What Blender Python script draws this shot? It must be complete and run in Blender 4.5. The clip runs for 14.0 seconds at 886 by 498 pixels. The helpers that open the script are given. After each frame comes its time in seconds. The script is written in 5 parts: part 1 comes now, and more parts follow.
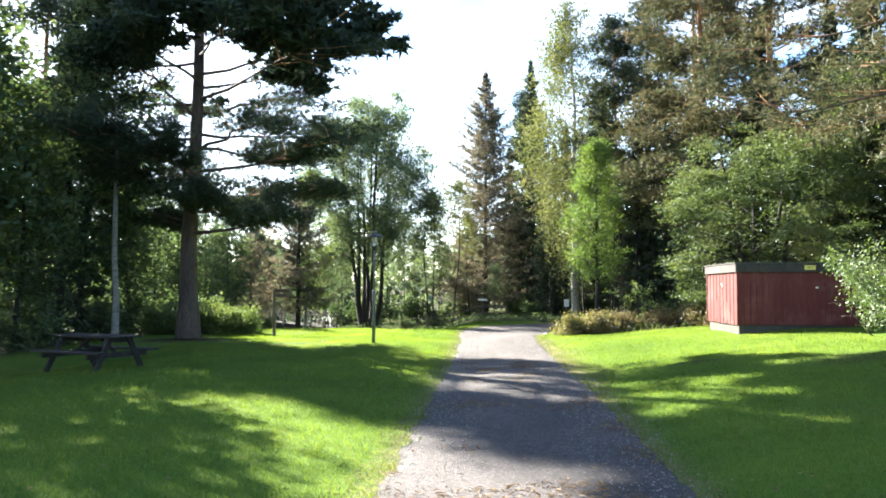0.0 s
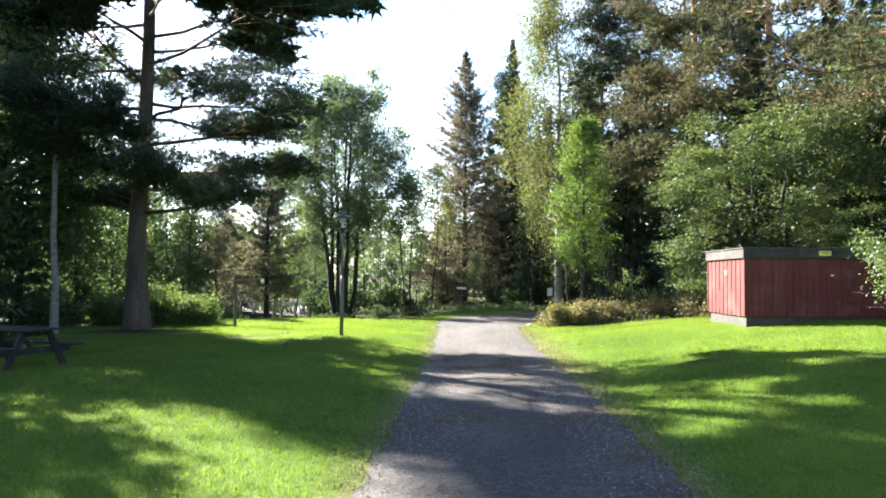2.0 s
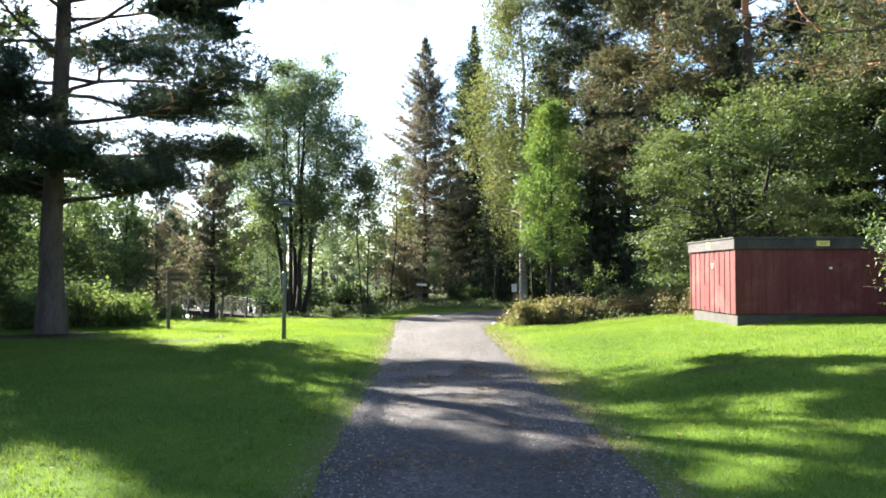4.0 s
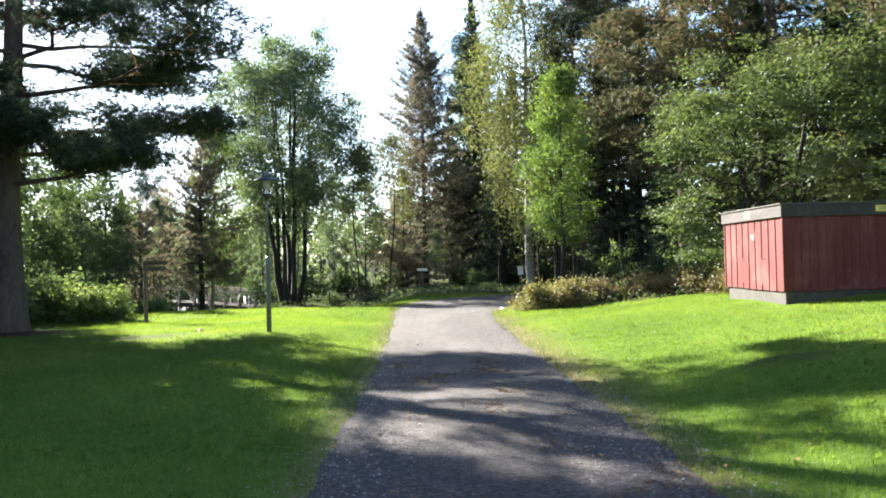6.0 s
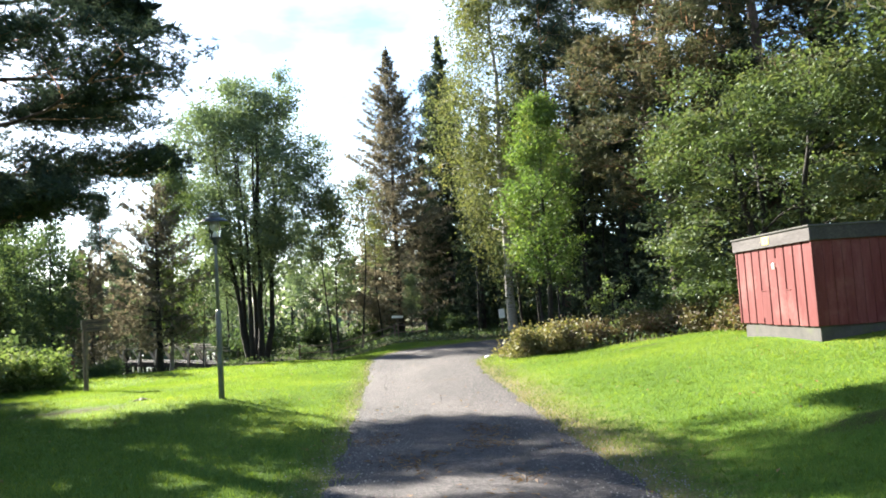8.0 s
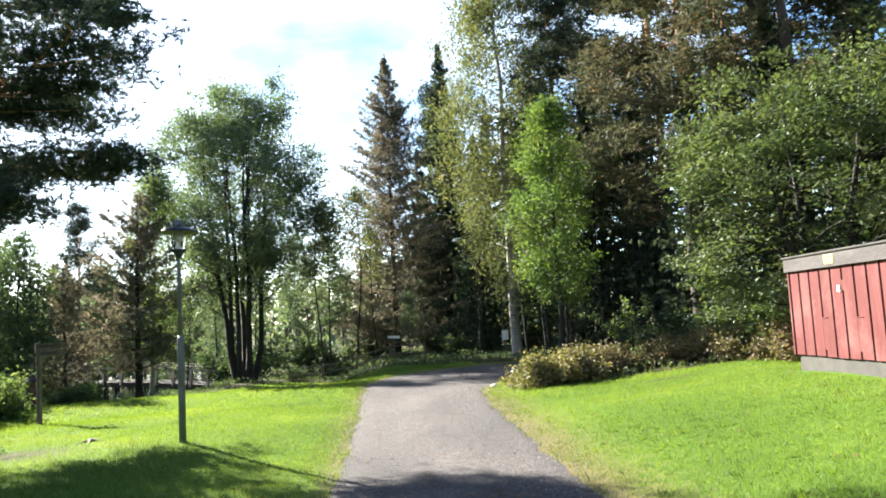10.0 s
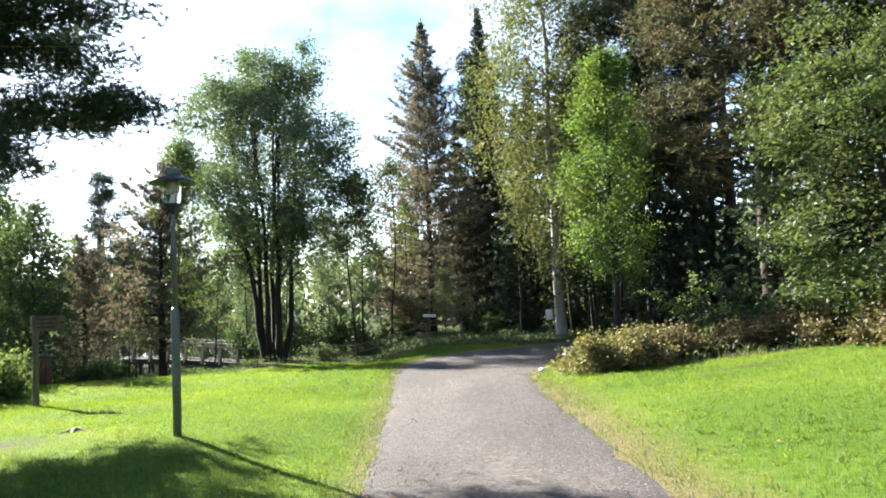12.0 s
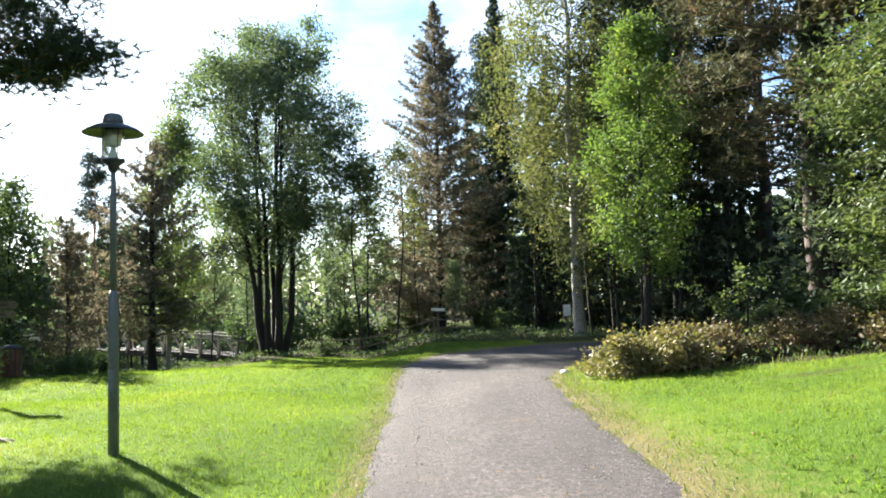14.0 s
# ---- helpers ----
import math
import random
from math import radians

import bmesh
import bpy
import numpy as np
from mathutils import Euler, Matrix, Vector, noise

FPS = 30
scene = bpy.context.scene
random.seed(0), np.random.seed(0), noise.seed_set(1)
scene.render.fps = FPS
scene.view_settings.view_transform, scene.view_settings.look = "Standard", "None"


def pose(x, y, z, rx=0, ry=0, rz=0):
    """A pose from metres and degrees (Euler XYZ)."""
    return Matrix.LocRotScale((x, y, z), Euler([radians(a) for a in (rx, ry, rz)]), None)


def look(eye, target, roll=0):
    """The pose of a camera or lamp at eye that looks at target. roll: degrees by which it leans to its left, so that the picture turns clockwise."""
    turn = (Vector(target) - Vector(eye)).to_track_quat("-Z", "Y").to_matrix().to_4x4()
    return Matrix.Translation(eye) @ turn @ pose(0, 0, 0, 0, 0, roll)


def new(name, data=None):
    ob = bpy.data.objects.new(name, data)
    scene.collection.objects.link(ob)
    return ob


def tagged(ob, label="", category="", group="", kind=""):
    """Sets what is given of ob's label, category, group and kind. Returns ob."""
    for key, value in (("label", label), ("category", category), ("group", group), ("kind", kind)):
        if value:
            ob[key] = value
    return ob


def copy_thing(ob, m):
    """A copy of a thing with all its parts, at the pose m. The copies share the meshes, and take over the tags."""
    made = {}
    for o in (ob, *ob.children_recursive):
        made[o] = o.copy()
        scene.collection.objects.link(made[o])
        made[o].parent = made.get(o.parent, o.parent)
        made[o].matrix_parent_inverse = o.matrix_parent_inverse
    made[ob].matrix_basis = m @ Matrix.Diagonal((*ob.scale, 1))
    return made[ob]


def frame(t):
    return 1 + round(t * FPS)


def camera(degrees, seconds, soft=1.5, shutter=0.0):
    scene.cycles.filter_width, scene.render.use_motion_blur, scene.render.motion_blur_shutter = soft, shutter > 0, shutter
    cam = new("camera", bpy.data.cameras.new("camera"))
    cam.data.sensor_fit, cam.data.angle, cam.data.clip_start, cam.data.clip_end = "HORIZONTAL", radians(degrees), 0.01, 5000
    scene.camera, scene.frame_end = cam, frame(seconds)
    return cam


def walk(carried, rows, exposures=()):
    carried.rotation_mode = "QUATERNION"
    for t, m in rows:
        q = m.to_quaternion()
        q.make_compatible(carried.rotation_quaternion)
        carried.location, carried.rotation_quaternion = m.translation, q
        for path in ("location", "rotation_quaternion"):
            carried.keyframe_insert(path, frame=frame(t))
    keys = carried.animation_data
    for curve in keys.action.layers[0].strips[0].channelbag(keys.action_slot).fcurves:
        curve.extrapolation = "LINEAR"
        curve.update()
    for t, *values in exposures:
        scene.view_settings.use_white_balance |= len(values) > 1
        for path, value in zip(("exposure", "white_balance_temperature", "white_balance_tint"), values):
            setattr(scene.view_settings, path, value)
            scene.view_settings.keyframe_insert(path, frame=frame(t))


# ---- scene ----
cam = camera(60.0, 14.0, soft=1.8)
PATH = [
    (0, (0.684, -0.794, 1.502), (0.556, 1.198, 1.61), 0.2),
    (0.5, (0.634, -0.202, 1.482), (0.492, 1.79, 1.591), 0.7),
    (1, (0.625, 0.378, 1.461), (0.502, 2.371, 1.573), 1.0),
    (1.5, (0.621, 0.956, 1.454), (0.519, 2.951, 1.555), 1.7),
    (2, (0.604, 1.542, 1.456), (0.532, 3.539, 1.535), 0.4),
    (2.5, (0.63, 2.14, 1.462), (0.597, 4.138, 1.525), 0.4),
    (3, (0.639, 2.724, 1.462), (0.654, 4.723, 1.521), 0.6),
    (3.2, (0.649, 2.965, 1.467), (0.685, 4.964, 1.521), 0.2),
    (5.3, (0.653, 5.398, 1.329), (0.668, 7.395, 1.433), -0.2),
    (5.5, (0.633, 5.617, 1.325), (0.659, 7.615, 1.408), -0.3),
    (6, (0.577, 6.141, 1.305), (0.608, 8.14, 1.339), -1.3),
    (6.5, (0.506, 6.717, 1.291), (0.519, 8.717, 1.317), -2.0),
    (7, (0.459, 7.237, 1.298), (0.503, 9.236, 1.332), -3.0),
    (7.5, (0.495, 7.797, 1.306), (0.57, 9.792, 1.412), -3.7),
    (7.7, (0.506, 8.022, 1.305), (0.598, 10.016, 1.435), -3.6),
    (9.8, (0.499, 10.381, 1.491), (0.633, 12.367, 1.675), -3.7),
    (10, (0.489, 10.616, 1.489), (0.606, 12.603, 1.68), -3.2),
    (10.5, (0.459, 11.223, 1.457), (0.553, 13.212, 1.642), -2.7),
    (11, (0.438, 11.776, 1.428), (0.521, 13.767, 1.597), -3.0),
    (11.5, (0.427, 12.336, 1.402), (0.492, 14.329, 1.55), -2.9),
    (12, (0.419, 12.908, 1.391), (0.442, 14.903, 1.536), -2.6),
    (12.5, (0.419, 13.453, 1.393), (0.406, 15.447, 1.536), -1.8),
    (13, (0.434, 14.008, 1.382), (0.418, 16.003, 1.516), -2.0),
    (13.5, (0.45, 14.548, 1.351), (0.445, 16.543, 1.486), -2.0),
    (14, (0.409, 15.119, 1.322), (0.406, 17.115, 1.455), -1.7),
]
walk(cam, [(t, look(eye, target, roll)) for t, eye, target, roll in PATH], exposures=((0.0, 3.12), (1.0, 3.02), (3.0, 2.90), (6.5, 2.80), (10.0, 2.60), (14.0, 2.56)))

# ---- daylight ----
SUN_AZ, SUN_EL = 42.0, 28.5          # degrees left of +y, and above the ground
sun_way = Vector((-math.sin(radians(SUN_AZ)) * math.cos(radians(SUN_EL)), math.cos(radians(SUN_AZ)) * math.cos(radians(SUN_EL)), math.sin(radians(SUN_EL))))
sun = new("sun", bpy.data.lights.new("sun", "SUN"))
sun.data.energy, sun.data.angle, sun.data.color = 5.5, radians(0.6), (1.0, 0.93, 0.80)
sun.rotation_euler = sun_way.to_track_quat("Z", "Y").to_euler()

world = bpy.data.worlds.new("world")
scene.world = world
world.use_nodes = True
wn, wl = world.node_tree.nodes, world.node_tree.links
sky = wn.new("ShaderNodeTexSky")
sky.sky_type, sky.sun_disc = "NISHITA", False
sky.sun_elevation, sky.sun_rotation = radians(SUN_EL), radians(-SUN_AZ)
sky.air_density, sky.dust_density, sky.ozone_density = 1.0, 0.4, 2.0
tc = wn.new("ShaderNodeTexCoord")
mp = wn.new("ShaderNodeMapping")
mp.inputs["Scale"].default_value = (1.6, 1.6, 4.0)
mp.inputs["Location"].default_value = (0.35, 0.1, 0.4)
cl = wn.new("ShaderNodeTexNoise")
cl.inputs["Scale"].default_value, cl.inputs["Detail"].default_value, cl.inputs["Roughness"].default_value = 1.7, 7, 0.52
cr = wn.new("ShaderNodeValToRGB")
cr.color_ramp.elements[0].position, cr.color_ramp.elements[1].position = 0.43, 0.56
mx = wn.new("ShaderNodeMix")
mx.data_type = "RGBA"
glow = wn.new("ShaderNodeVectorMath")
glow.operation = "MULTIPLY_ADD"
glow.inputs[1].default_value, glow.inputs[2].default_value = (0.45, 0.45, 0.45), (1.65, 1.85, 2.2)
wl.new(sky.outputs["Color"], glow.inputs[0])
wl.new(glow.outputs["Vector"], mx.inputs["B"])
wl.new(tc.outputs["Generated"], mp.inputs["Vector"])
wl.new(mp.outputs["Vector"], cl.inputs["Vector"])
lean = wn.new("ShaderNodeVectorMath")
lean.operation = "DOT_PRODUCT"
lean.inputs[1].default_value = (-0.45, 0.0, -0.60)
cover = wn.new("ShaderNodeMath")
cover.operation = "ADD"
cover2 = wn.new("ShaderNodeMath")
cover2.operation = "ADD"
cover2.inputs[1].default_value = 0.26
wl.new(tc.outputs["Generated"], lean.inputs[0])
wl.new(lean.outputs["Value"], cover.inputs[0])
wl.new(cl.outputs["Fac"], cover.inputs[1])
wl.new(cover.outputs[0], cover2.inputs[0])
wl.new(cover2.outputs[0], cr.inputs["Fac"])
wl.new(cr.outputs["Color"], mx.inputs["Factor"])
clear = wn.new("ShaderNodeVectorMath")
clear.operation = "MULTIPLY"
clear.inputs[1].default_value = (0.52, 0.60, 0.66)
wl.new(sky.outputs["Color"], clear.inputs[0])
wl.new(clear.outputs["Vector"], mx.inputs["A"])
bg = wn["Background"]
wl.new(mx.outputs["Result"], bg.inputs["Color"])
bg.inputs["Strength"].default_value = 0.084


# ---- materials ----
def ramp(nt, stops):
    node = nt.nodes.new("ShaderNodeValToRGB")
    els = node.color_ramp.elements
    while len(els) < len(stops):
        els.new(0.5)
    for e, (p, c) in zip(els, stops):
        e.position, e.color = p, (*c, 1)
    return node


def noise_node(nt, scale, detail=5, rough=0.6, stretch=None, kind="Object"):
    n = nt.nodes.new("ShaderNodeTexNoise")
    n.inputs["Scale"].default_value, n.inputs["Detail"].default_value, n.inputs["Roughness"].default_value = scale, detail, rough
    c = nt.nodes.new("ShaderNodeTexCoord")
    if stretch:
        m = nt.nodes.new("ShaderNodeMapping")
        m.inputs["Scale"].default_value = stretch
        nt.links.new(c.outputs[kind], m.inputs["Vector"])
        nt.links.new(m.outputs["Vector"], n.inputs["Vector"])
    else:
        nt.links.new(c.outputs[kind], n.inputs["Vector"])
    return n


def blend(nt, fac, a, b, how="MIX"):
    m = nt.nodes.new("ShaderNodeMix")
    m.data_type, m.blend_type = "RGBA", how
    for key, v in (("Factor", fac), ("A", a), ("B", b)):
        if isinstance(v, bpy.types.NodeSocket):
            nt.links.new(v, m.inputs[key])
        elif key == "Factor":
            m.inputs[key].default_value = v
        else:
            m.inputs[key].default_value = (*v, 1)
    return m.outputs["Result"]


def surface(name, stops, scale=4.0, fine=40.0, rough=0.85, bump=0.3, metal=0.0, stretch=None, dist=0.01, stain=None, spec=0.5):
    """A worn surface: two scales of colour, and relief from the finer one."""
    mat = bpy.data.materials.new(name)
    mat.use_nodes = True
    nt = mat.node_tree
    b = nt.nodes["Principled BSDF"]
    big, small = noise_node(nt, scale, 5, 0.6, stretch), noise_node(nt, fine, 4, 0.65, stretch)
    mixf = nt.nodes.new("ShaderNodeMath")
    mixf.operation = "MULTIPLY_ADD"
    mixf.inputs[1].default_value = 0.45
    nt.links.new(small.outputs["Fac"], mixf.inputs[0])
    half = nt.nodes.new("ShaderNodeMath")
    half.operation = "MULTIPLY"
    half.inputs[1].default_value = 0.55
    nt.links.new(big.outputs["Fac"], half.inputs[0])
    nt.links.new(half.outputs[0], mixf.inputs[2])
    cr_ = ramp(nt, stops)
    nt.links.new(mixf.outputs[0], cr_.inputs["Fac"])
    col = cr_.outputs["Color"]
    if stain:
        sn = noise_node(nt, stain[0], 6, 0.7)
        sr = ramp(nt, ((stain[2], (0, 0, 0)), (stain[3], (1, 1, 1))))
        nt.links.new(sn.outputs["Fac"], sr.inputs["Fac"])
        col = blend(nt, sr.outputs["Color"], col, stain[1])
    info = nt.nodes.new("ShaderNodeObjectInfo")
    hsv = nt.nodes.new("ShaderNodeHueSaturation")
    vr = nt.nodes.new("ShaderNodeMapRange")
    vr.inputs["To Min"].default_value, vr.inputs["To Max"].default_value = 0.93, 1.06
    nt.links.new(info.outputs["Random"], vr.inputs["Value"])
    nt.links.new(vr.outputs["Result"], hsv.inputs["Value"])
    nt.links.new(col, hsv.inputs["Color"])
    nt.links.new(hsv.outputs["Color"], b.inputs["Base Color"])
    b.inputs["Roughness"].default_value, b.inputs["Metallic"].default_value = rough, metal
    b.inputs["Specular IOR Level"].default_value = spec
    bp = nt.nodes.new("ShaderNodeBump")
    bp.inputs["Strength"].default_value, bp.inputs["Distance"].default_value = bump, dist
    nt.links.new(mixf.outputs[0], bp.inputs["Height"])
    nt.links.new(bp.outputs["Normal"], b.inputs["Normal"])
    return mat


def leafy(name, stops, through_col=0.45, gloss=0.03, patch=0.5, tint=(1.3, 1.35, 0.75)):
    """Leaves or needles: colour varies leaf by leaf and in patches; light shines through."""
    mat = bpy.data.materials.new(name)
    mat.use_nodes = True
    nt = mat.node_tree
    nt.nodes.remove(nt.nodes["Principled BSDF"])
    geo = nt.nodes.new("ShaderNodeNewGeometry")
    n = noise_node(nt, patch, 3, 0.6)
    add = nt.nodes.new("ShaderNodeMath")
    add.operation = "MULTIPLY_ADD"
    add.inputs[1].default_value = 0.5
    nt.links.new(geo.outputs["Random Per Island"], add.inputs[0])
    sc = nt.nodes.new("ShaderNodeMath")
    sc.operation = "MULTIPLY_ADD"
    sc.inputs[1].default_value, sc.inputs[2].default_value = 1.4, -0.45
    nt.links.new(n.outputs["Fac"], sc.inputs[0])
    nt.links.new(sc.outputs[0], add.inputs[2])
    cr_ = ramp(nt, stops)
    nt.links.new(add.outputs[0], cr_.inputs["Fac"])
    dif, tra, glo = nt.nodes.new("ShaderNodeBsdfDiffuse"), nt.nodes.new("ShaderNodeBsdfTranslucent"), nt.nodes.new("ShaderNodeBsdfGlossy")
    glo.inputs["Roughness"].default_value = 0.6
    glo.inputs["Color"].default_value = (0.9, 0.95, 1.0, 1)
    warm = blend(nt, 1.0, cr_.outputs["Color"], tint, "MULTIPLY")
    nt.links.new(cr_.outputs["Color"], dif.inputs["Color"])
    nt.links.new(warm, tra.inputs["Color"])
    m1, m2 = nt.nodes.new("ShaderNodeMixShader"), nt.nodes.new("ShaderNodeMixShader")
    m1.inputs["Fac"].default_value, m2.inputs["Fac"].default_value = through_col, gloss
    nt.links.new(dif.outputs[0], m1.inputs[1])
    nt.links.new(tra.outputs[0], m1.inputs[2])
    nt.links.new(m1.outputs[0], m2.inputs[1])
    nt.links.new(glo.outputs[0], m2.inputs[2])
    nt.links.new(m2.outputs[0], nt.nodes["Material Output"].inputs["Surface"])
    return mat


M = {}
M["pine_bark"] = surface("pine_bark", ((0.3, (0.025, 0.020, 0.017)), (0.5, (0.084, 0.063, 0.054)), (0.7, (0.168, 0.119, 0.094))), 3, 22, 0.9, 0.9, stretch=(1, 1, 0.25), dist=0.04)
M["orange_bark"] = surface("orange_bark", ((0.3, (0.16, 0.08, 0.045)), (0.5, (0.32, 0.16, 0.08)), (0.7, (0.42, 0.24, 0.13))), 3, 18, 0.85, 0.6, stretch=(1, 1, 0.4), dist=0.02)
M["grey_bark"] = surface("grey_bark", ((0.3, (0.008, 0.008, 0.007)), (0.5, (0.020, 0.018, 0.016)), (0.7, (0.038, 0.036, 0.031))), 3, 20, 0.9, 0.7, stretch=(1, 1, 0.3), dist=0.02)
M["birch_bark"] = surface("birch_bark", ((0.36, (0.020, 0.019, 0.017)), (0.44, (0.208, 0.198, 0.184)), (0.7, (0.337, 0.327, 0.308))), 5, 14, 0.7, 0.3, stretch=(1, 1, 2.5))
M["needles_pine"] = leafy("needles_pine", ((0.0, (0.015, 0.025, 0.018)), (0.45, (0.034, 0.055, 0.038)), (0.8, (0.062, 0.082, 0.051)), (1.0, (0.123, 0.082, 0.064))), 0.24, 0.017, tint=(1.0, 1.0, 0.9))
M["needles_olive"] = leafy("needles_olive", ((0.0, (0.034, 0.042, 0.022)), (0.45, (0.074, 0.084, 0.042)), (0.75, (0.135, 0.118, 0.064)), (1.0, (0.215, 0.140, 0.090))), 0.3, 0.017, tint=(1.0, 1.0, 0.9))
M["needles_spruce"] = leafy("needles_spruce", ((0.0, (0.023, 0.036, 0.027)), (0.5, (0.048, 0.070, 0.043)), (1.0, (0.094, 0.108, 0.061))), 0.26, 0.014, tint=(1.0, 1.0, 0.9))
M["leaves_alder"] = leafy("leaves_alder", ((0.0, (0.053, 0.079, 0.057)), (0.5, (0.099, 0.138, 0.087)), (1.0, (0.178, 0.209, 0.120))), 0.38, 0.032)
M["leaves_birch"] = leafy("leaves_birch", ((0.0, (0.056, 0.074, 0.038)), (0.5, (0.112, 0.128, 0.064)), (0.88, (0.170, 0.166, 0.082)), (1.0, (0.290, 0.220, 0.085))), 0.36, 0.02)
M["leaves_bright"] = leafy("leaves_bright", ((0.0, (0.048, 0.088, 0.025)), (0.5, (0.095, 0.156, 0.043)), (0.85, (0.162, 0.200, 0.057)), (1.0, (0.285, 0.208, 0.057))), 0.4, 0.028)
M["leaves_rowan"] = leafy("leaves_rowan", ((0.0, (0.036, 0.060, 0.026)), (0.5, (0.084, 0.120, 0.050)), (0.88, (0.160, 0.182, 0.088)), (1.0, (0.250, 0.195, 0.115))), 0.28, 0.03)
M["leaves_dark"] = leafy("leaves_dark", ((0.0, (0.035, 0.056, 0.031)), (0.5, (0.066, 0.102, 0.051)), (1.0, (0.130, 0.160, 0.080))), 0.34, 0.021)
M["leaves_autumn"] = leafy("leaves_autumn", ((0.0, (0.066, 0.046, 0.032)), (0.3, (0.142, 0.108, 0.070)), (0.55, (0.130, 0.134, 0.060)), (0.8, (0.170, 0.096, 0.076)), (1.0, (0.280, 0.205, 0.145))), 0.26, 0.025, 1.2)
M["needles_brown"] = leafy("needles_brown", ((0.0, (0.062, 0.061, 0.044)), (0.45, (0.144, 0.135, 0.092)), (0.75, (0.207, 0.173, 0.127)), (1.0, (0.276, 0.211, 0.158))), 0.42, 0.02, tint=(1.0, 1.0, 0.9))
M["leaves_pale"] = leafy("leaves_pale", ((0.0, (0.058, 0.100, 0.033)), (0.5, (0.122, 0.168, 0.065)), (1.0, (0.225, 0.245, 0.115))), 0.4, 0.028)
M["leaves_bush"] = leafy("leaves_bush", ((0.0, (0.042, 0.072, 0.028)), (0.5, (0.088, 0.130, 0.052)), (1.0, (0.165, 0.198, 0.098))), 0.34, 0.04)
M["leaves_turning"] = leafy("leaves_turning", ((0.0, (0.075, 0.080, 0.034)), (0.4, (0.155, 0.150, 0.062)), (0.75, (0.235, 0.195, 0.095)), (1.0, (0.300, 0.215, 0.135))), 0.3, 0.03, 1.4)
M["juniper"] = leafy("juniper", ((0.0, (0.03, 0.055, 0.022)), (0.5, (0.065, 0.11, 0.035)), (1.0, (0.12, 0.15, 0.05))), 0.25, 0.017, tint=(1.0, 1.0, 0.9))
M["blades"] = leafy("blades", ((0.0, (0.056, 0.100, 0.020)), (0.45, (0.092, 0.160, 0.028)), (0.8, (0.140, 0.200, 0.036)), (1.0, (0.200, 0.225, 0.058))), 0.55, 0.018, 0.35, tint=(1.45, 1.35, 0.7))
M["tall_grass"] = leafy("tall_grass", ((0.0, (0.050, 0.084, 0.019)), (0.5, (0.105, 0.136, 0.038)), (1.0, (0.199, 0.200, 0.082))), 0.45, 0.017, 0.6)
M["red_paint"] = surface("red_paint", ((0.3, (0.084, 0.021, 0.021)), (0.5, (0.110, 0.029, 0.030)), (0.7, (0.150, 0.052, 0.053))), 2, 30, 0.7, 0.2, spec=0.15, stretch=(1, 1, 0.12), dist=0.003, stain=(1.3, (0.200, 0.090, 0.086), 0.5, 0.85))
M["grey_wood"] = surface("grey_wood", ((0.3, (0.042, 0.038, 0.039)), (0.5, (0.077, 0.071, 0.073)), (0.7, (0.127, 0.116, 0.118))), 2, 30, 0.85, 0.4, stretch=(0.3, 0.3, 2.0), dist=0.005, spec=0.2)
M["bridge_wood"] = surface("bridge_wood", ((0.3, (0.22, 0.20, 0.17)), (0.5, (0.36, 0.33, 0.29)), (0.7, (0.50, 0.46, 0.41))), 2, 25, 0.8, 0.4, dist=0.005)
M["brown_wood"] = surface("brown_wood", ((0.3, (0.06, 0.045, 0.036)), (0.5, (0.13, 0.10, 0.08)), (0.7, (0.22, 0.175, 0.14))), 3, 30, 0.8, 0.4, stretch=(1, 1, 0.4), dist=0.004)
M["dark_wood"] = surface("dark_wood", ((0.3, (0.020, 0.019, 0.020)), (0.5, (0.042, 0.038, 0.038)), (0.7, (0.08, 0.072, 0.068))), 3, 30, 0.8, 0.35, dist=0.004, spec=0.2)
M["concrete"] = surface("concrete", ((0.3, (0.027, 0.026, 0.026)), (0.5, (0.048, 0.046, 0.044)), (0.7, (0.074, 0.070, 0.066))), 3, 45, 0.9, 0.5, dist=0.006, stain=(2.0, (0.056, 0.070, 0.035), 0.55, 0.75))
M["felt"] = surface("felt", ((0.3, (0.03, 0.03, 0.03)), (0.7, (0.08, 0.078, 0.075))), 3, 60, 0.95, 0.5)
M["green_metal"] = surface("green_metal", ((0.3, (0.075, 0.085, 0.080)), (0.5, (0.12, 0.132, 0.125)), (0.7, (0.17, 0.185, 0.175))), 3, 40, 0.5, 0.12, 0.25, dist=0.002, stain=(5, (0.16, 0.11, 0.07), 0.66, 0.8))
M["lamp_black"] = surface("lamp_black", ((0.3, (0.016, 0.02, 0.022)), (0.7, (0.045, 0.05, 0.052))), 4, 40, 0.45, 0.1, 0.2, dist=0.002)
M["opal"] = surface("opal", ((0.3, (0.62, 0.60, 0.50)), (0.7, (0.78, 0.76, 0.66))), 4, 20, 0.4, 0.05)
M["white_paint"] = surface("white_paint", ((0.3, (0.62, 0.62, 0.58)), (0.7, (0.80, 0.80, 0.77))), 3, 30, 0.6, 0.1, dist=0.002)
M["yellow_plate"] = surface("yellow_plate", ((0.3, (0.55, 0.45, 0.08)), (0.7, (0.72, 0.62, 0.16))), 6, 40, 0.5, 0.1, dist=0.001)
M["iron"] = surface("iron", ((0.3, (0.03, 0.03, 0.03)), (0.7, (0.09, 0.085, 0.08))), 5, 60, 0.5, 0.2, 0.7, dist=0.001)
M["ink"] = surface("ink", ((0.3, (0.02, 0.02, 0.02)), (0.7, (0.05, 0.05, 0.05))), 5, 60, 0.7, 0.1)
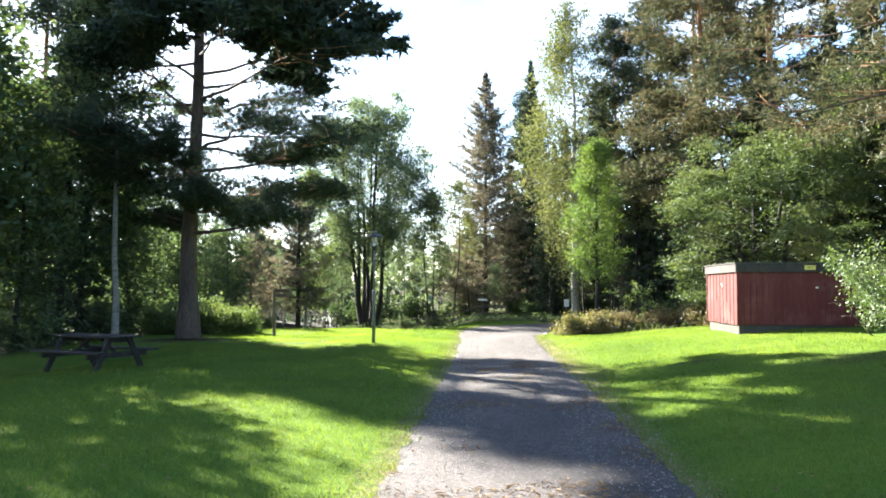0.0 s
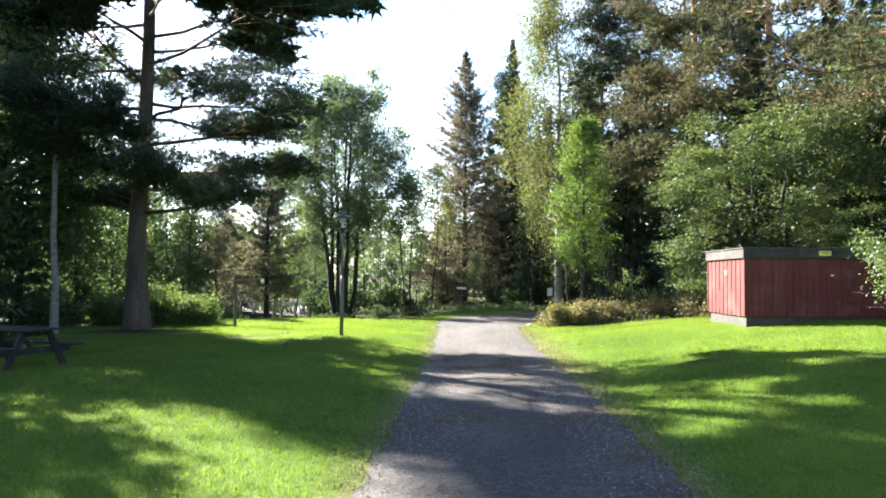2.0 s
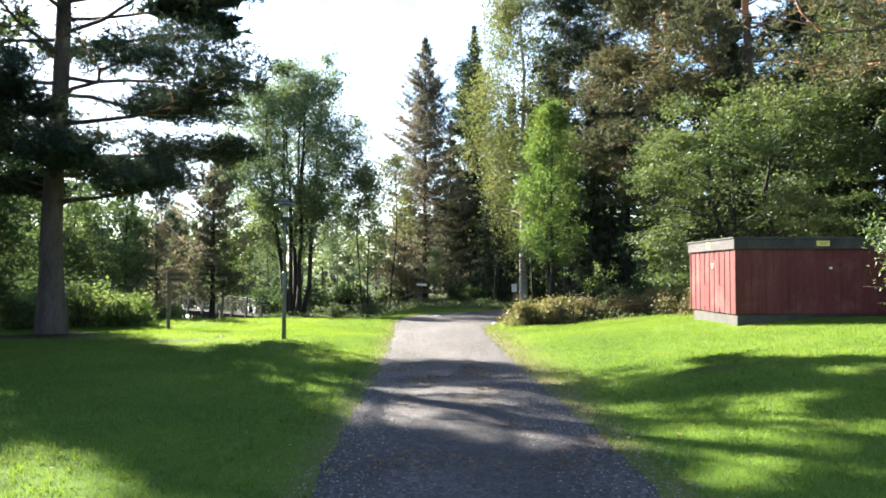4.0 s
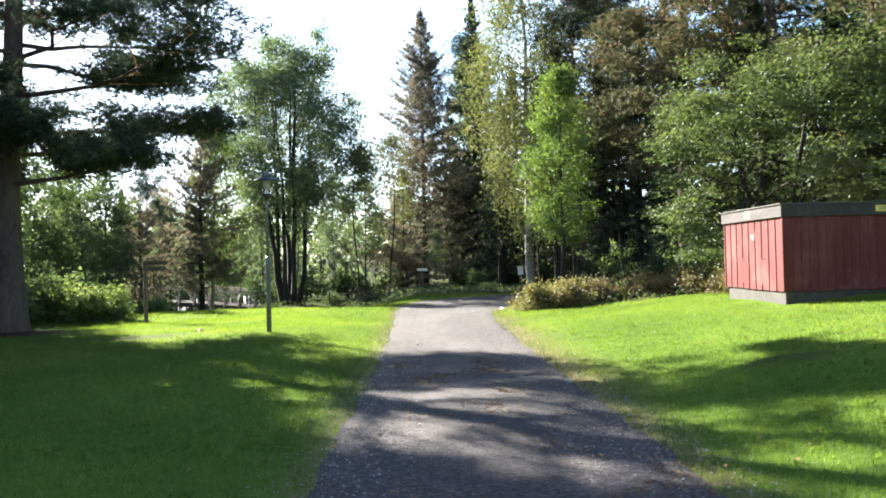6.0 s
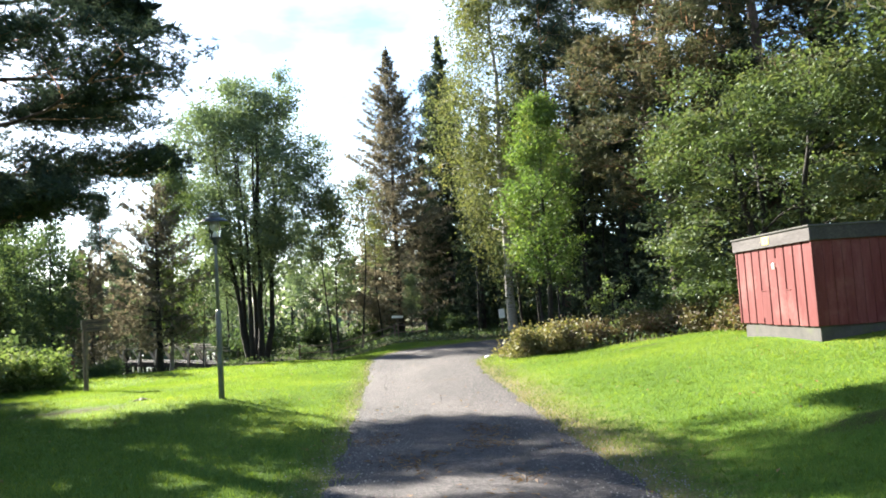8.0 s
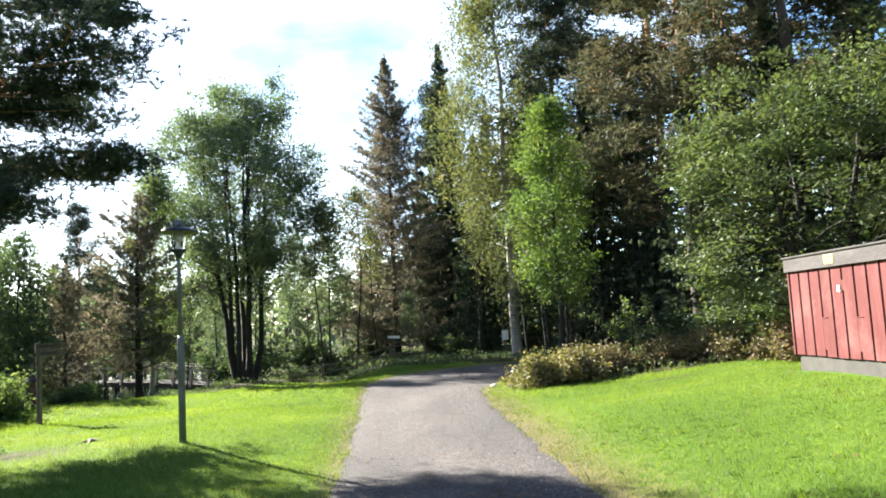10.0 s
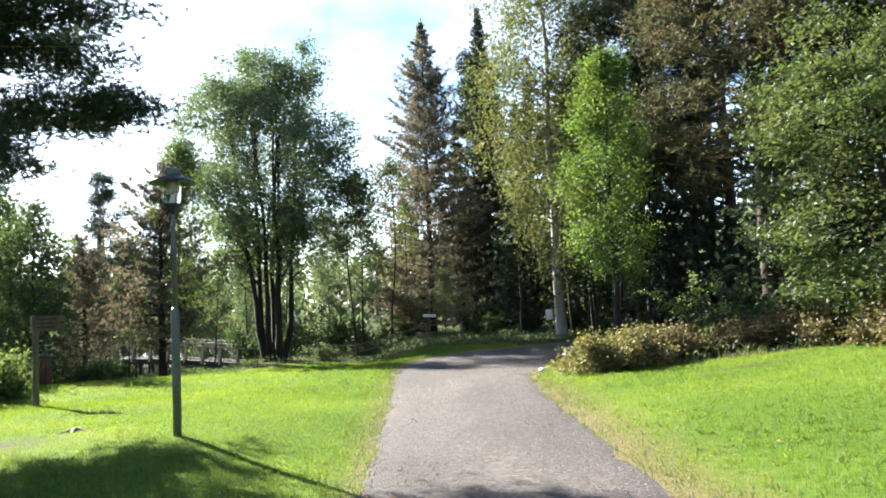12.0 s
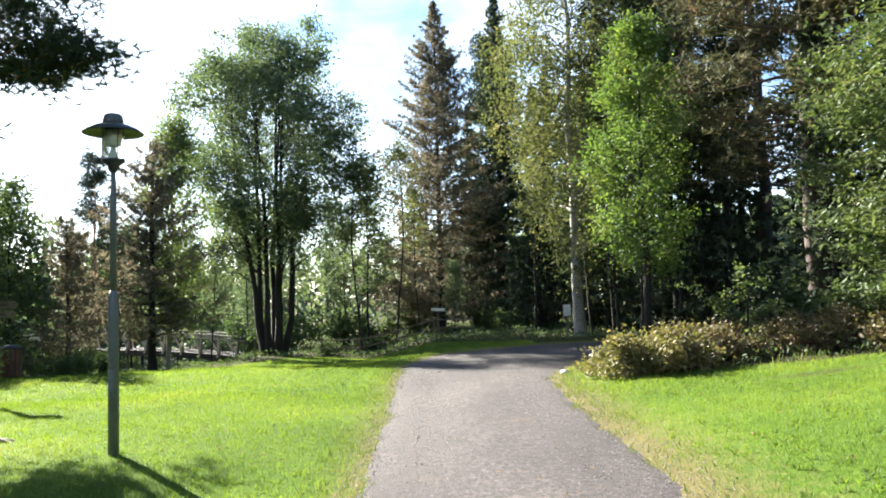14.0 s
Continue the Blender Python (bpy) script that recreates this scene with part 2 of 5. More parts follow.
M["red_bin"] = surface("red_bin", ((0.3, (0.112, 0.049, 0.032)), (0.7, (0.210, 0.098, 0.063))), 4, 30, 0.8, 0.3, dist=0.003)
M["bare_soil"] = surface("bare_soil", ((0.3, (0.05, 0.037, 0.026)), (0.5, (0.10, 0.075, 0.052)), (0.7, (0.17, 0.125, 0.085))), 3, 40, 0.95, 0.8, dist=0.02)
M["stone"] = surface("stone", ((0.3, (0.12, 0.115, 0.11)), (0.5, (0.22, 0.21, 0.20)), (0.7, (0.36, 0.34, 0.32))), 6, 60, 0.85, 0.3, dist=0.002)
M["litter"] = leafy("litter", ((0.0, (0.07, 0.04, 0.022)), (0.5, (0.17, 0.095, 0.045)), (1.0, (0.33, 0.22, 0.09))), 0.2, 0.03, 2.0)

glass = bpy.data.materials.new("lamp_glass")
glass.use_nodes = True
gb = glass.node_tree.nodes["Principled BSDF"]
gb.inputs["Transmission Weight"].default_value, gb.inputs["Roughness"].default_value, gb.inputs["IOR"].default_value = 1.0, 0.03, 1.05
gb.inputs["Base Color"].default_value = (0.93, 0.95, 0.94, 1)
M["glass"] = glass

water_mat = bpy.data.materials.new("river_water")
water_mat.use_nodes = True
wb = water_mat.node_tree.nodes["Principled BSDF"]
wb.inputs["Base Color"].default_value, wb.inputs["Roughness"].default_value = (0.02, 0.03, 0.025, 1), 0.08
wnz = noise_node(water_mat.node_tree, 1.2, 4, 0.5)
wbp = water_mat.node_tree.nodes.new("ShaderNodeBump")
wbp.inputs["Strength"].default_value, wbp.inputs["Distance"].default_value = 0.3, 0.05
water_mat.node_tree.links.new(wnz.outputs["Fac"], wbp.inputs["Height"])
water_mat.node_tree.links.new(wbp.outputs["Normal"], wb.inputs["Normal"])
M["water"] = water_mat


# ---- the lie of the land ----
def step(a, b, v):
    u = np.clip((np.asarray(v, float) - a) / (b - a), 0, 1)
    return u * u * (3 - 2 * u)


def gz(x, y):
    """Height of the ground: a nearly level lawn, a bank on the shed's side, a river beyond."""
    x, y = np.asarray(x, float), np.asarray(y, float)
    z = -0.20 - 0.13 * step(13, 20, y) + 0.05 * step(32, 42, y)
    z = z + 0.118 * np.clip(x - 2.8, 0, 6.5) * (1 - 0.25 * step(22, 27, y)) * step(-30, 4, y) * (1 - 0.75 * step(32.5, 37, y))
    z = z + 0.05 * np.clip(x - 9.3, 0, 40)
    left = step(-0.2, -3.0, x)
    z = z + left * (0.12 * np.exp(-((x + 4) / 5) ** 2 - ((y - 22) / 6) ** 2) + 0.05)
    z = z - 0.19 * step(-5, -10, x) * step(22, 16, y) + 0.08 * np.exp(-((x + 9.8) / 1.6) ** 2 - ((y - 25) / 1.6) ** 2)
    z = z - 0.30 * step(-7, -14, x) * step(28, 46, y)
    z = z + 0.15 * np.exp(-((x - 8.2) / 3.0) ** 2 - ((y - 23.6) / 2.6) ** 2)
    z = z + 0.09 * np.exp(-((x - 4.7) / 0.8) ** 2 - ((y - 15.2) / 0.55) ** 2)
    z = z - 1.7 * step(-8.5, -14, x + 0.12 * (y - 50)) * step(48, 57, y) - 1.2 * step(60, 72, y) * step(4, -10, x)
    rx = -25.0 - 0.30 * (70 - y)
    z = z - 2.0 * step(8.5, 4.5, np.abs(x - rx)) * step(-40, 10, y)
    z = z + 0.035 * np.sin(x * 0.9 + 1.3 * np.sin(y * 0.35)) * np.sin(y * 0.7 + 0.5) * step(0.4, 2.0, np.abs(x - 1.05))
    z = z - 0.85 * step(33, 46, y) * step(0.3, -3.5, x) * step(70, 58, y)
    far = np.hypot(x, y - 20)
    return z + 6.0 * step(90, 400, far)


def h(x, y):
    return float(gz(x, y))


ROAD = [(1.02, -25), (1.02, 0), (1.05, 12), (1.02, 18), (0.95, 24), (0.90, 28), (1.0, 31.8), (1.7, 35.3), (3.5, 37.5), (6.5, 38.4), (10, 38.9), (16, 39.4), (26, 40.0), (60, 40.0)]
HALF = [1.42, 1.42, 1.42, 1.44, 1.5, 1.55, 1.75, 2.4, 3.2, 2.9, 2.2, 2.0, 1.9, 1.9]


def smooth_line(pts, per):
    """Catmull-Rom through the points."""
    p = [np.array(a, float) for a in pts]
    p = [2 * p[0] - p[1], *p, 2 * p[-1] - p[-2]]
    out = []
    for i in range(1, len(p) - 2):
        for k in range(per):
            u = k / per
            out.append(0.5 * (2 * p[i] + (p[i + 1] - p[i - 1]) * u + (2 * p[i - 1] - 5 * p[i] + 4 * p[i + 1] - p[i + 2]) * u * u + (3 * p[i] - p[i - 1] - 3 * p[i + 1] + p[i + 2]) * u ** 3))
    out.append(p[-2])
    return np.array(out)


ROAD_LINE = smooth_line([(a[0], a[1], w) for a, w in zip(ROAD, HALF)], 12)


def off_road(x, y):
    """Metres from the nearest road edge, negative on the road."""
    x, y = np.asarray(x, float), np.asarray(y, float)
    best = np.full(x.shape, 1e9)
    for line in (ROAD_LINE,):
        a, b = line[:-1], line[1:]
        for p, q in zip(a, b):
            d = q[:2] - p[:2]
            u = np.clip(((x - p[0]) * d[0] + (y - p[1]) * d[1]) / (d @ d), 0, 1)
            best = np.minimum(best, np.hypot(x - p[0] - u * d[0], y - p[1] - u * d[1]) - (p[2] + u * (q[2] - p[2])))
    return best


# ---- building helpers ----
def mesh_from(name, verts, faces, mats, smooth=False):
    """A mesh from vertex and face arrays; faces of one size."""
    me = bpy.data.meshes.new(name)
    verts, faces = np.asarray(verts, np.float32), np.asarray(faces, np.int32)
    n, k = faces.shape
    me.vertices.add(len(verts))
    me.vertices.foreach_set("co", verts.ravel())
    me.loops.add(n * k)
    me.loops.foreach_set("vertex_index", faces.ravel())
    me.polygons.add(n)
    me.polygons.foreach_set("loop_start", np.arange(0, n * k, k, dtype=np.int32))
    me.polygons.foreach_set("use_smooth", np.full(n, smooth))
    me.update(calc_edges=True)
    for m in mats:
        me.materials.append(M[m])
    return me


def thing(name, label, category, at=(0, 0, 0), turn=0, group=""):
    ob = new(name)
    ob.empty_display_size = 0.2
    ob.matrix_basis = pose(*at, 0, 0, turn)
    return tagged(ob, label, category, group)


def part(name, bm, material, parent, label=""):
    """A bmesh or a mesh as one object under a thing or a part."""
    if isinstance(bm, bmesh.types.BMesh):
        me = bpy.data.meshes.new(name)
        bm.to_mesh(me)
        bm.free()
        me.materials.append(M[material])
    else:
        me = bm
    ob = new(name, me)
    ob.parent = parent
    return tagged(ob, label) if label else ob


def box(size, at=(0, 0, 0), turn=(0, 0, 0), bevel=0.006, bm=None):
    """A bevelled block centred at a place."""
    own = bmesh.new()
    bmesh.ops.create_cube(own, size=1.0, matrix=Matrix.Diagonal((*size, 1)))
    if bevel:
        bmesh.ops.bevel(own, geom=own.edges[:], offset=bevel, segments=1, affect="EDGES")
    bmesh.ops.transform(own, matrix=pose(*at, *turn), verts=own.verts)
    if bm is None:
        return own
    me = bpy.data.meshes.new("tmp")
    own.to_mesh(me)
    own.free()
    bm.from_mesh(me)
    bpy.data.meshes.remove(me)
    return bm


def beam(a, b, w, t, bevel=0.004, bm=None):
    """A bar of section w x t from a to b."""
    a, b = Vector(a), Vector(b)
    own = bmesh.new()
    bmesh.ops.create_cube(own, size=1.0, matrix=Matrix.Diagonal((w, t, (b - a).length, 1)))
    if bevel:
        bmesh.ops.bevel(own, geom=own.edges[:], offset=bevel, segments=1, affect="EDGES")
    q = (b - a).to_track_quat("Z", "Y").to_matrix().to_4x4()
    bmesh.ops.transform(own, matrix=Matrix.Translation((a + b) / 2) @ q, verts=own.verts)
    if bm is None:
        return own
    me = bpy.data.meshes.new("tmp")
    own.to_mesh(me)
    own.free()
    bm.from_mesh(me)
    bpy.data.meshes.remove(me)
    return bm


def lathe(profile, sides=24):
    """A turned body from (radius, height) pairs."""
    bm = bmesh.new()
    rings = []
    for r, z in profile:
        rings.append([bm.verts.new((r * math.cos(2 * math.pi * i / sides), r * math.sin(2 * math.pi * i / sides), z)) for i in range(sides)])
    for a, b in zip(rings, rings[1:]):
        for i in range(sides):
            f = bm.faces.new((a[i], a[(i + 1) % sides], b[(i + 1) % sides], b[i]))
            f.smooth = True
    bm.faces.new(rings[0][::-1])
    bm.faces.new(rings[-1])
    return bm


# ---- trees ----
def tubes_mesh(name, tubes, mats):
    """Tapered tubes (points, radii, sides, material index) joined into one mesh."""
    vs, fs, mi, base = [], [], [], 0
    for pts, rad, sides, m in tubes:
        pts = np.asarray(pts, float)
        n = len(pts)
        tang = np.gradient(pts, axis=0)
        tang /= np.linalg.norm(tang, axis=1, keepdims=True) + 1e-9
        ref = np.where(np.abs(tang[:, 2:3]) > 0.9, np.array([[1.0, 0, 0]]), np.array([[0, 0, 1.0]]))
        u = np.cross(tang, ref)
        u /= np.linalg.norm(u, axis=1, keepdims=True) + 1e-9
        w = np.cross(tang, u)
        ang = np.arange(sides) * 2 * math.pi / sides
        ring = pts[:, None, :] + np.asarray(rad)[:, None, None] * (np.cos(ang)[None, :, None] * u[:, None, :] + np.sin(ang)[None, :, None] * w[:, None, :])
        vs.append(ring.reshape(-1, 3))
        i, j = np.meshgrid(np.arange(n - 1), np.arange(sides), indexing="ij")
        a, b = base + i * sides + j, base + i * sides + (j + 1) % sides
        f = np.stack([a, b, b + sides, a + sides], -1).reshape(-1, 4)
        fs.append(f)
        mi.append(np.full(len(f), m))
        base += n * sides
    me = mesh_from(name, np.concatenate(vs), np.concatenate(fs), mats, True)
    me.polygons.foreach_set("material_index", np.concatenate(mi).astype(np.int32))
    return me


def limb(rng, start, az, el, length, bend, n=5, wob=0.18):
    """A branch as a bent line: bend is how many degrees it turns up (or down) on its way."""
    pts, p = [np.array(start, float)], np.array(start, float)
    for k in range(1, n):
        e = radians(el + bend * k / (n - 1)) + rng.normal(0, wob * 0.4)
        a = az + rng.normal(0, wob)
        p = p + length / (n - 1) * np.array([math.cos(e) * math.cos(a), math.cos(e) * math.sin(a), math.sin(e)])
        pts.append(p)
    return np.array(pts)


def along(pts, u):
    k = min(max(u, 0), 0.9999) * (len(pts) - 1)
    i = int(k)
    return pts[i] + (pts[i + 1] - pts[i]) * (k - i)


def leaf_quads(rng, c, size, ratio, up=0.5, droop=0.0):
    """Rhombic leaves at the given places."""
    n = len(c)
    nrm = rng.normal(0, 1, (n, 3))
    nrm[:, 2] = np.abs(nrm[:, 2]) + up
    nrm /= np.linalg.norm(nrm, axis=1, keepdims=True)
    t = rng.normal(0, 1, (n, 3))
    t[:, 2] -= droop
    a = t - (t * nrm).sum(1, keepdims=True) * nrm
    a /= np.linalg.norm(a, axis=1, keepdims=True) + 1e-9
    b = np.cross(nrm, a)
    s = size * rng.uniform(0.6, 1.3, (n, 1))
    v = np.stack([c - a * s * 0.5, c + b * s * ratio * 0.5 + nrm * s * 0.06, c + a * s * 0.5, c - b * s * ratio * 0.5 + nrm * s * 0.06], 1).reshape(-1, 3)
    return v, np.arange(n * 4).reshape(-1, 4)


def tufts(rng, c, length, width, per, up=0.35):
    """Sprays of needles: thin triangles that radiate from each place."""
    n = len(c)
    d = rng.normal(0, 1, (n, per, 3))
    d[..., 2] = d[..., 2] * 0.7 + up
    d /= np.linalg.norm(d, axis=2, keepdims=True)
    side = np.cross(d, rng.normal(0, 1, (n, per, 3)))
    side /= np.linalg.norm(side, axis=2, keepdims=True) + 1e-9
    l = length * rng.uniform(0.6, 1.25, (n, per, 1))
    p = np.repeat(c[:, None, :], per, 1)
    v = np.stack([p - side * width * 0.5, p + side * width * 0.5, p + d * l], 2).reshape(-1, 3)
    return v, np.arange(n * per * 3).reshape(-1, 3)


def clumps(rng, count, centre, radii, per, sig, hollow=0.5, cut=-0.15, grain=0.45, flat=0.55):
    """Places of leaves in clumps that fill an egg-shaped crown, thinner inside, with gaps."""
    d = rng.normal(0, 1, (count, 3))
    d /= np.linalg.norm(d, axis=1, keepdims=True)
    r = (hollow + (1 - hollow) * rng.random((count, 1)) ** 0.6) * rng.uniform(0.86, 1.06, (count, 1))
    p = np.array(centre) + d * r * np.array(radii)
    open_air = np.array([noise.noise(Vector(q * grain)) for q in p])
    p = p[open_air > cut]
    k = rng.poisson(per, len(p))
    return np.repeat(p, k, 0) + rng.normal(0, 1, (k.sum(), 3)) * np.array([sig, sig, sig * flat])


def make_tree(name, label, category, trunk_mesh, crown_mesh, at, turn=0, group="", crown_name="crown", trunk_name="trunk"):
    t = thing(name, label, category, (at[0], at[1], h(at[0], at[1]) - 0.04), turn, group)
    part(trunk_name, trunk_mesh, "", t)
    part(crown_name, crown_mesh, "", t)
    return t


def flare(pts, r, base=1.35):
    """Radii of a trunk that tapers and swells at the foot."""
    n = len(pts)
    u = np.linspace(0, 1, n)
    return r * (1 - 0.9 * u ** 1.1) * (1 + (base - 1) * np.exp(-u * n * 1.3)) + 0.008


def broadleaf(seed, height, r_trunk, radius, low, leaf, bark, stems=1, spread=0.0, limbs=26, subs=5, per=30, sig=0.32, size=0.13, ratio=0.6,
              el=45, bend=10, droop=0.0, shape=None, twig_drop=0.0, sides=8, egg=None, up=0.4):
    """A leafy tree: stems, limbs, twigs, and leaves in clumps about the twigs."""
    rng = np.random.default_rng(seed)
    tubes, tw = [], []
    shape = shape or (lambda f: math.sin(math.pi * min(1, 0.18 + 0.80 * f)) ** 0.7)
    for s in range(stems):
        a0 = 2 * math.pi * s / stems + rng.uniform(-0.3, 0.3)
        hs = height * (rng.uniform(0.82, 1.0) if s else 1.0)
        n = 10
        u = np.linspace(0, 1, n)
        out = spread * u ** 0.8
        foot = 0.45 * min(1, spread) * (stems > 1)
        wob = np.cumsum(rng.normal(0, 0.05 * height / n, (n, 2)), 0)
        wob[0] = 0
        tr = np.stack([(foot + out) * math.cos(a0) + wob[:, 0], (foot + out) * math.sin(a0) + wob[:, 1], u * hs], 1)
        rr = r_trunk * (rng.uniform(0.75, 1.0) if stems > 1 else 1)
        tubes.append((tr, flare(tr, rr), sides, 0))
        for i in range(limbs):
            f = (i + rng.uniform(0, 1)) / limbs
            u0 = low + (1 - low) * f
            p = along(tr, u0)
            az = i * 2.4 + rng.normal(0, 0.4)
            if stems > 1:
                away = math.atan2(math.sin(a0), math.cos(a0))
                az = away + rng.normal(0, 1.3)
            ln = radius * shape(f) * rng.uniform(0.65, 1.12)
            pts = limb(rng, p, az, el * (0.6 + 0.7 * f), ln, bend)
            rl = max(0.012, rr * (1 - 0.85 * u0) * 0.42)
            tubes.append((pts, np.linspace(rl, 0.006, len(pts)), 5, 0))
            for j in range(subs):
                v = 0.3 + 0.7 * (j + rng.uniform(0, 1)) / subs
                q = along(pts, v)
                sp = limb(rng, q, az + rng.choice([-1, 1]) * rng.uniform(0.3, 1.1), el * 0.6 + rng.normal(0, 18), ln * 0.36 * rng.uniform(0.6, 1.3), bend - 25 * droop, 4)
                tubes.append((sp, np.linspace(rl * 0.4 + 0.003, 0.003, 4), 3, 0))
                tw += [along(sp, 0.35), along(sp, 0.7), sp[-1]]
            tw.append(pts[-1])
        tw += [tr[-1], along(tr, 0.95)]
    tw = np.array(tw)
    k = rng.poisson(per, len(tw))
    c = np.repeat(tw, k, 0) + rng.normal(0, 1, (k.sum(), 3)) * np.array([sig, sig, sig * 0.75])
    if egg:
        c = np.concatenate([c, clumps(rng, *egg)])
    if twig_drop:
        c[:, 2] -= rng.exponential(twig_drop, len(c))
    c = c[c[:, 2] > 0.15]
    v, f = leaf_quads(rng, c, size, ratio, up, droop)
    return tubes_mesh("trunk", tubes, [bark]), mesh_from("crown", v, f, [leaf])


def pine(seed, height, r_trunk, radius, low, leaf="needles_pine", limbs=44, subs=7, cl=10, per=8, length=0.17, width=0.022, sig=0.2, dead=8, el=12, bend=6, lead=None, wide=None, spray=0.27, coarse=99.0, fill=0.0):
    """A Scots pine: long crooked limbs, needles in sprays at their ends, dead snags below."""
    rng = np.random.default_rng(seed)
    n = 14
    u = np.linspace(0, 1, n)
    wob = np.cumsum(rng.normal(0, 0.035, (n, 2)), 0) * height / 14
    wob[0] = 0
    tr = np.stack([wob[:, 0], wob[:, 1], u * height], 1)
    tubes = [(tr[:8], flare(tr, r_trunk, 1.5)[:8], 12, 0), (tr[7:], flare(tr, r_trunk, 1.5)[7:], 10, 1)]
    tw = []
    for i in range(limbs):
        f = (i + rng.uniform(0, 1)) / limbs
        u0 = low + (0.985 - low) * f
        p = along(tr, u0)
        az = i * 2.4 + rng.normal(0, 0.5)
        ln = radius * (1 - 0.72 * f ** 1.6) * (0.72 + 0.28 * min(1, f * 6)) * rng.uniform(0.6, 1.1)
        if wide:
            ln = radius * wide(f) * rng.uniform(0.62, 1.08)
        if lead:
            ln *= 1 + lead[1] * max(0, math.cos(az - lead[0]))
        pts = limb(rng, p, az, el + 45 * f ** 2 + rng.normal(0, 8), ln, bend, 6, 0.22)
        rl = max(0.015, r_trunk * (1 - 0.8 * u0) * 0.33)
        tubes.append((pts, np.linspace(rl, 0.008, 6), 6, 1 if u0 > 0.5 else 0))
        for j in range(subs):
            v = 0.35 + 0.65 * (j + rng.uniform(0, 1)) / subs
            q = along(pts, v)
            sp = limb(rng, q, az + rng.choice([-1, 1]) * rng.uniform(0.3, 1.0), el + rng.normal(6, 14), ln * spray * rng.uniform(0.6, 1.4), 12, 4)
            tubes.append((sp, np.linspace(rl * 0.35 + 0.003, 0.004, 4), 3, 1))
            tw += [along(sp, 0.45), along(sp, 0.75), sp[-1]]
        tw += [pts[-1], along(pts, 0.85)]
    tw.append(tr[-1])
    for i in range(dead):
        u0 = rng.uniform(low * 0.55, low * 1.6)
        p, az = along(tr, u0), rng.uniform(0, 6.28)
        pts = limb(rng, p, az, rng.uniform(5, 40), radius * rng.uniform(0.2, 0.5), -8, 5, 0.3)
        tubes.append((pts, np.linspace(0.03, 0.006, 5), 5, 0))
        sp = limb(rng, pts[2], az + 0.7, 30, radius * 0.15, 0, 3, 0.3)
        tubes.append((sp, np.linspace(0.012, 0.004, 3), 3, 0))
    tw = np.array(tw)
    if fill:
        # the lowest boughs are the fullest
        low_tw = np.repeat(tw[(tw[:, 2] < fill)], 2, 0)
        tw = np.concatenate([tw, low_tw + np.random.default_rng(seed + 1).normal(0, 1, low_tw.shape) * np.array([0.42, 0.42, 0.10])])
    k = rng.poisson(cl, len(tw))
    c = np.repeat(tw, k, 0) + rng.normal(0, 1, (k.sum(), 3)) * np.array([sig * 1.25, sig * 1.25, sig * 0.6])
    high_up = (c[:, 2] > coarse)[:, None, None]
    v, f = tufts(rng, c, np.where(high_up, length * 2.0, length), np.where(high_up, width * 5.5, width), per)
    return tubes_mesh("trunk", tubes, ["pine_bark", "orange_bark"]), mesh_from("crown", v, f, [leaf])


def spruce(seed, height, r_trunk, radius, low, leaf="needles_spruce", gap=0.34, each=7, dense=16, length=0.24, width=0.07, droop=-14, power=0.9, ragged=0.25):
    """A spruce: whorls of drooping boughs, thickly set with sprays."""
    rng = np.random.default_rng(seed)
    n = 12
    u = np.linspace(0, 1, n)
    wob = np.cumsum(rng.normal(0, 0.02, (n, 2)), 0)
    wob[0] = 0
    tr = np.stack([wob[:, 0], wob[:, 1], u * height], 1)
    tubes = [(tr, flare(tr, r_trunk), 9, 0)]
    cs = []
    z = low * height
    while z < height - 0.15:
        f = (z / height - low) / (1 - low)
        p = along(tr, z / height)
        for k in range(each if f < 0.8 else 5):
            az = rng.uniform(0, 6.28)
            ln = max(0.12, radius * (1 - f) ** power * rng.uniform(1 - ragged * 1.6, 1 + ragged))
            pts = limb(rng, p, az, (10 + droop) * (1 - f) + 35 * f ** 2 + rng.normal(0, 5), ln, 16, 4, 0.1)
            tubes.append((pts, np.linspace(0.012 + 0.012 * (1 - f), 0.004, 4), 3, 0))
            m = int(3 + dense * ln)
            uu = rng.uniform(0.12, 1.0, m) ** 0.75
            q = np.array([along(pts, a) for a in uu])
            wid = 0.20 * ln * (1.1 - uu) + 0.05
            side = rng.normal(0, 1, m) * wid
            q = q + side[:, None] * np.array([-math.sin(az), math.cos(az), 0]) - np.array([0, 0, 1]) * (np.abs(rng.normal(0, 0.10, m)) + 0.25 * np.abs(side))[:, None]
            cs.append(q)
        z += gap * rng.uniform(0.75, 1.25) * (1 - 0.45 * f)
    c = np.concatenate(cs + [np.array([tr[-1]])])
    v, f = leaf_quads(rng, c, length, width / length, 0.25, 0.9)
    v2, f2 = tufts(rng, c, length * 0.6, width * 0.4, 2, -0.1)
    tri = np.concatenate([f[:, [0, 1, 2]], f[:, [0, 2, 3]], f2 + len(v)])
    return tubes_mesh("trunk", tubes, ["grey_bark"]), mesh_from("crown", np.concatenate([v, v2]), tri, [leaf])


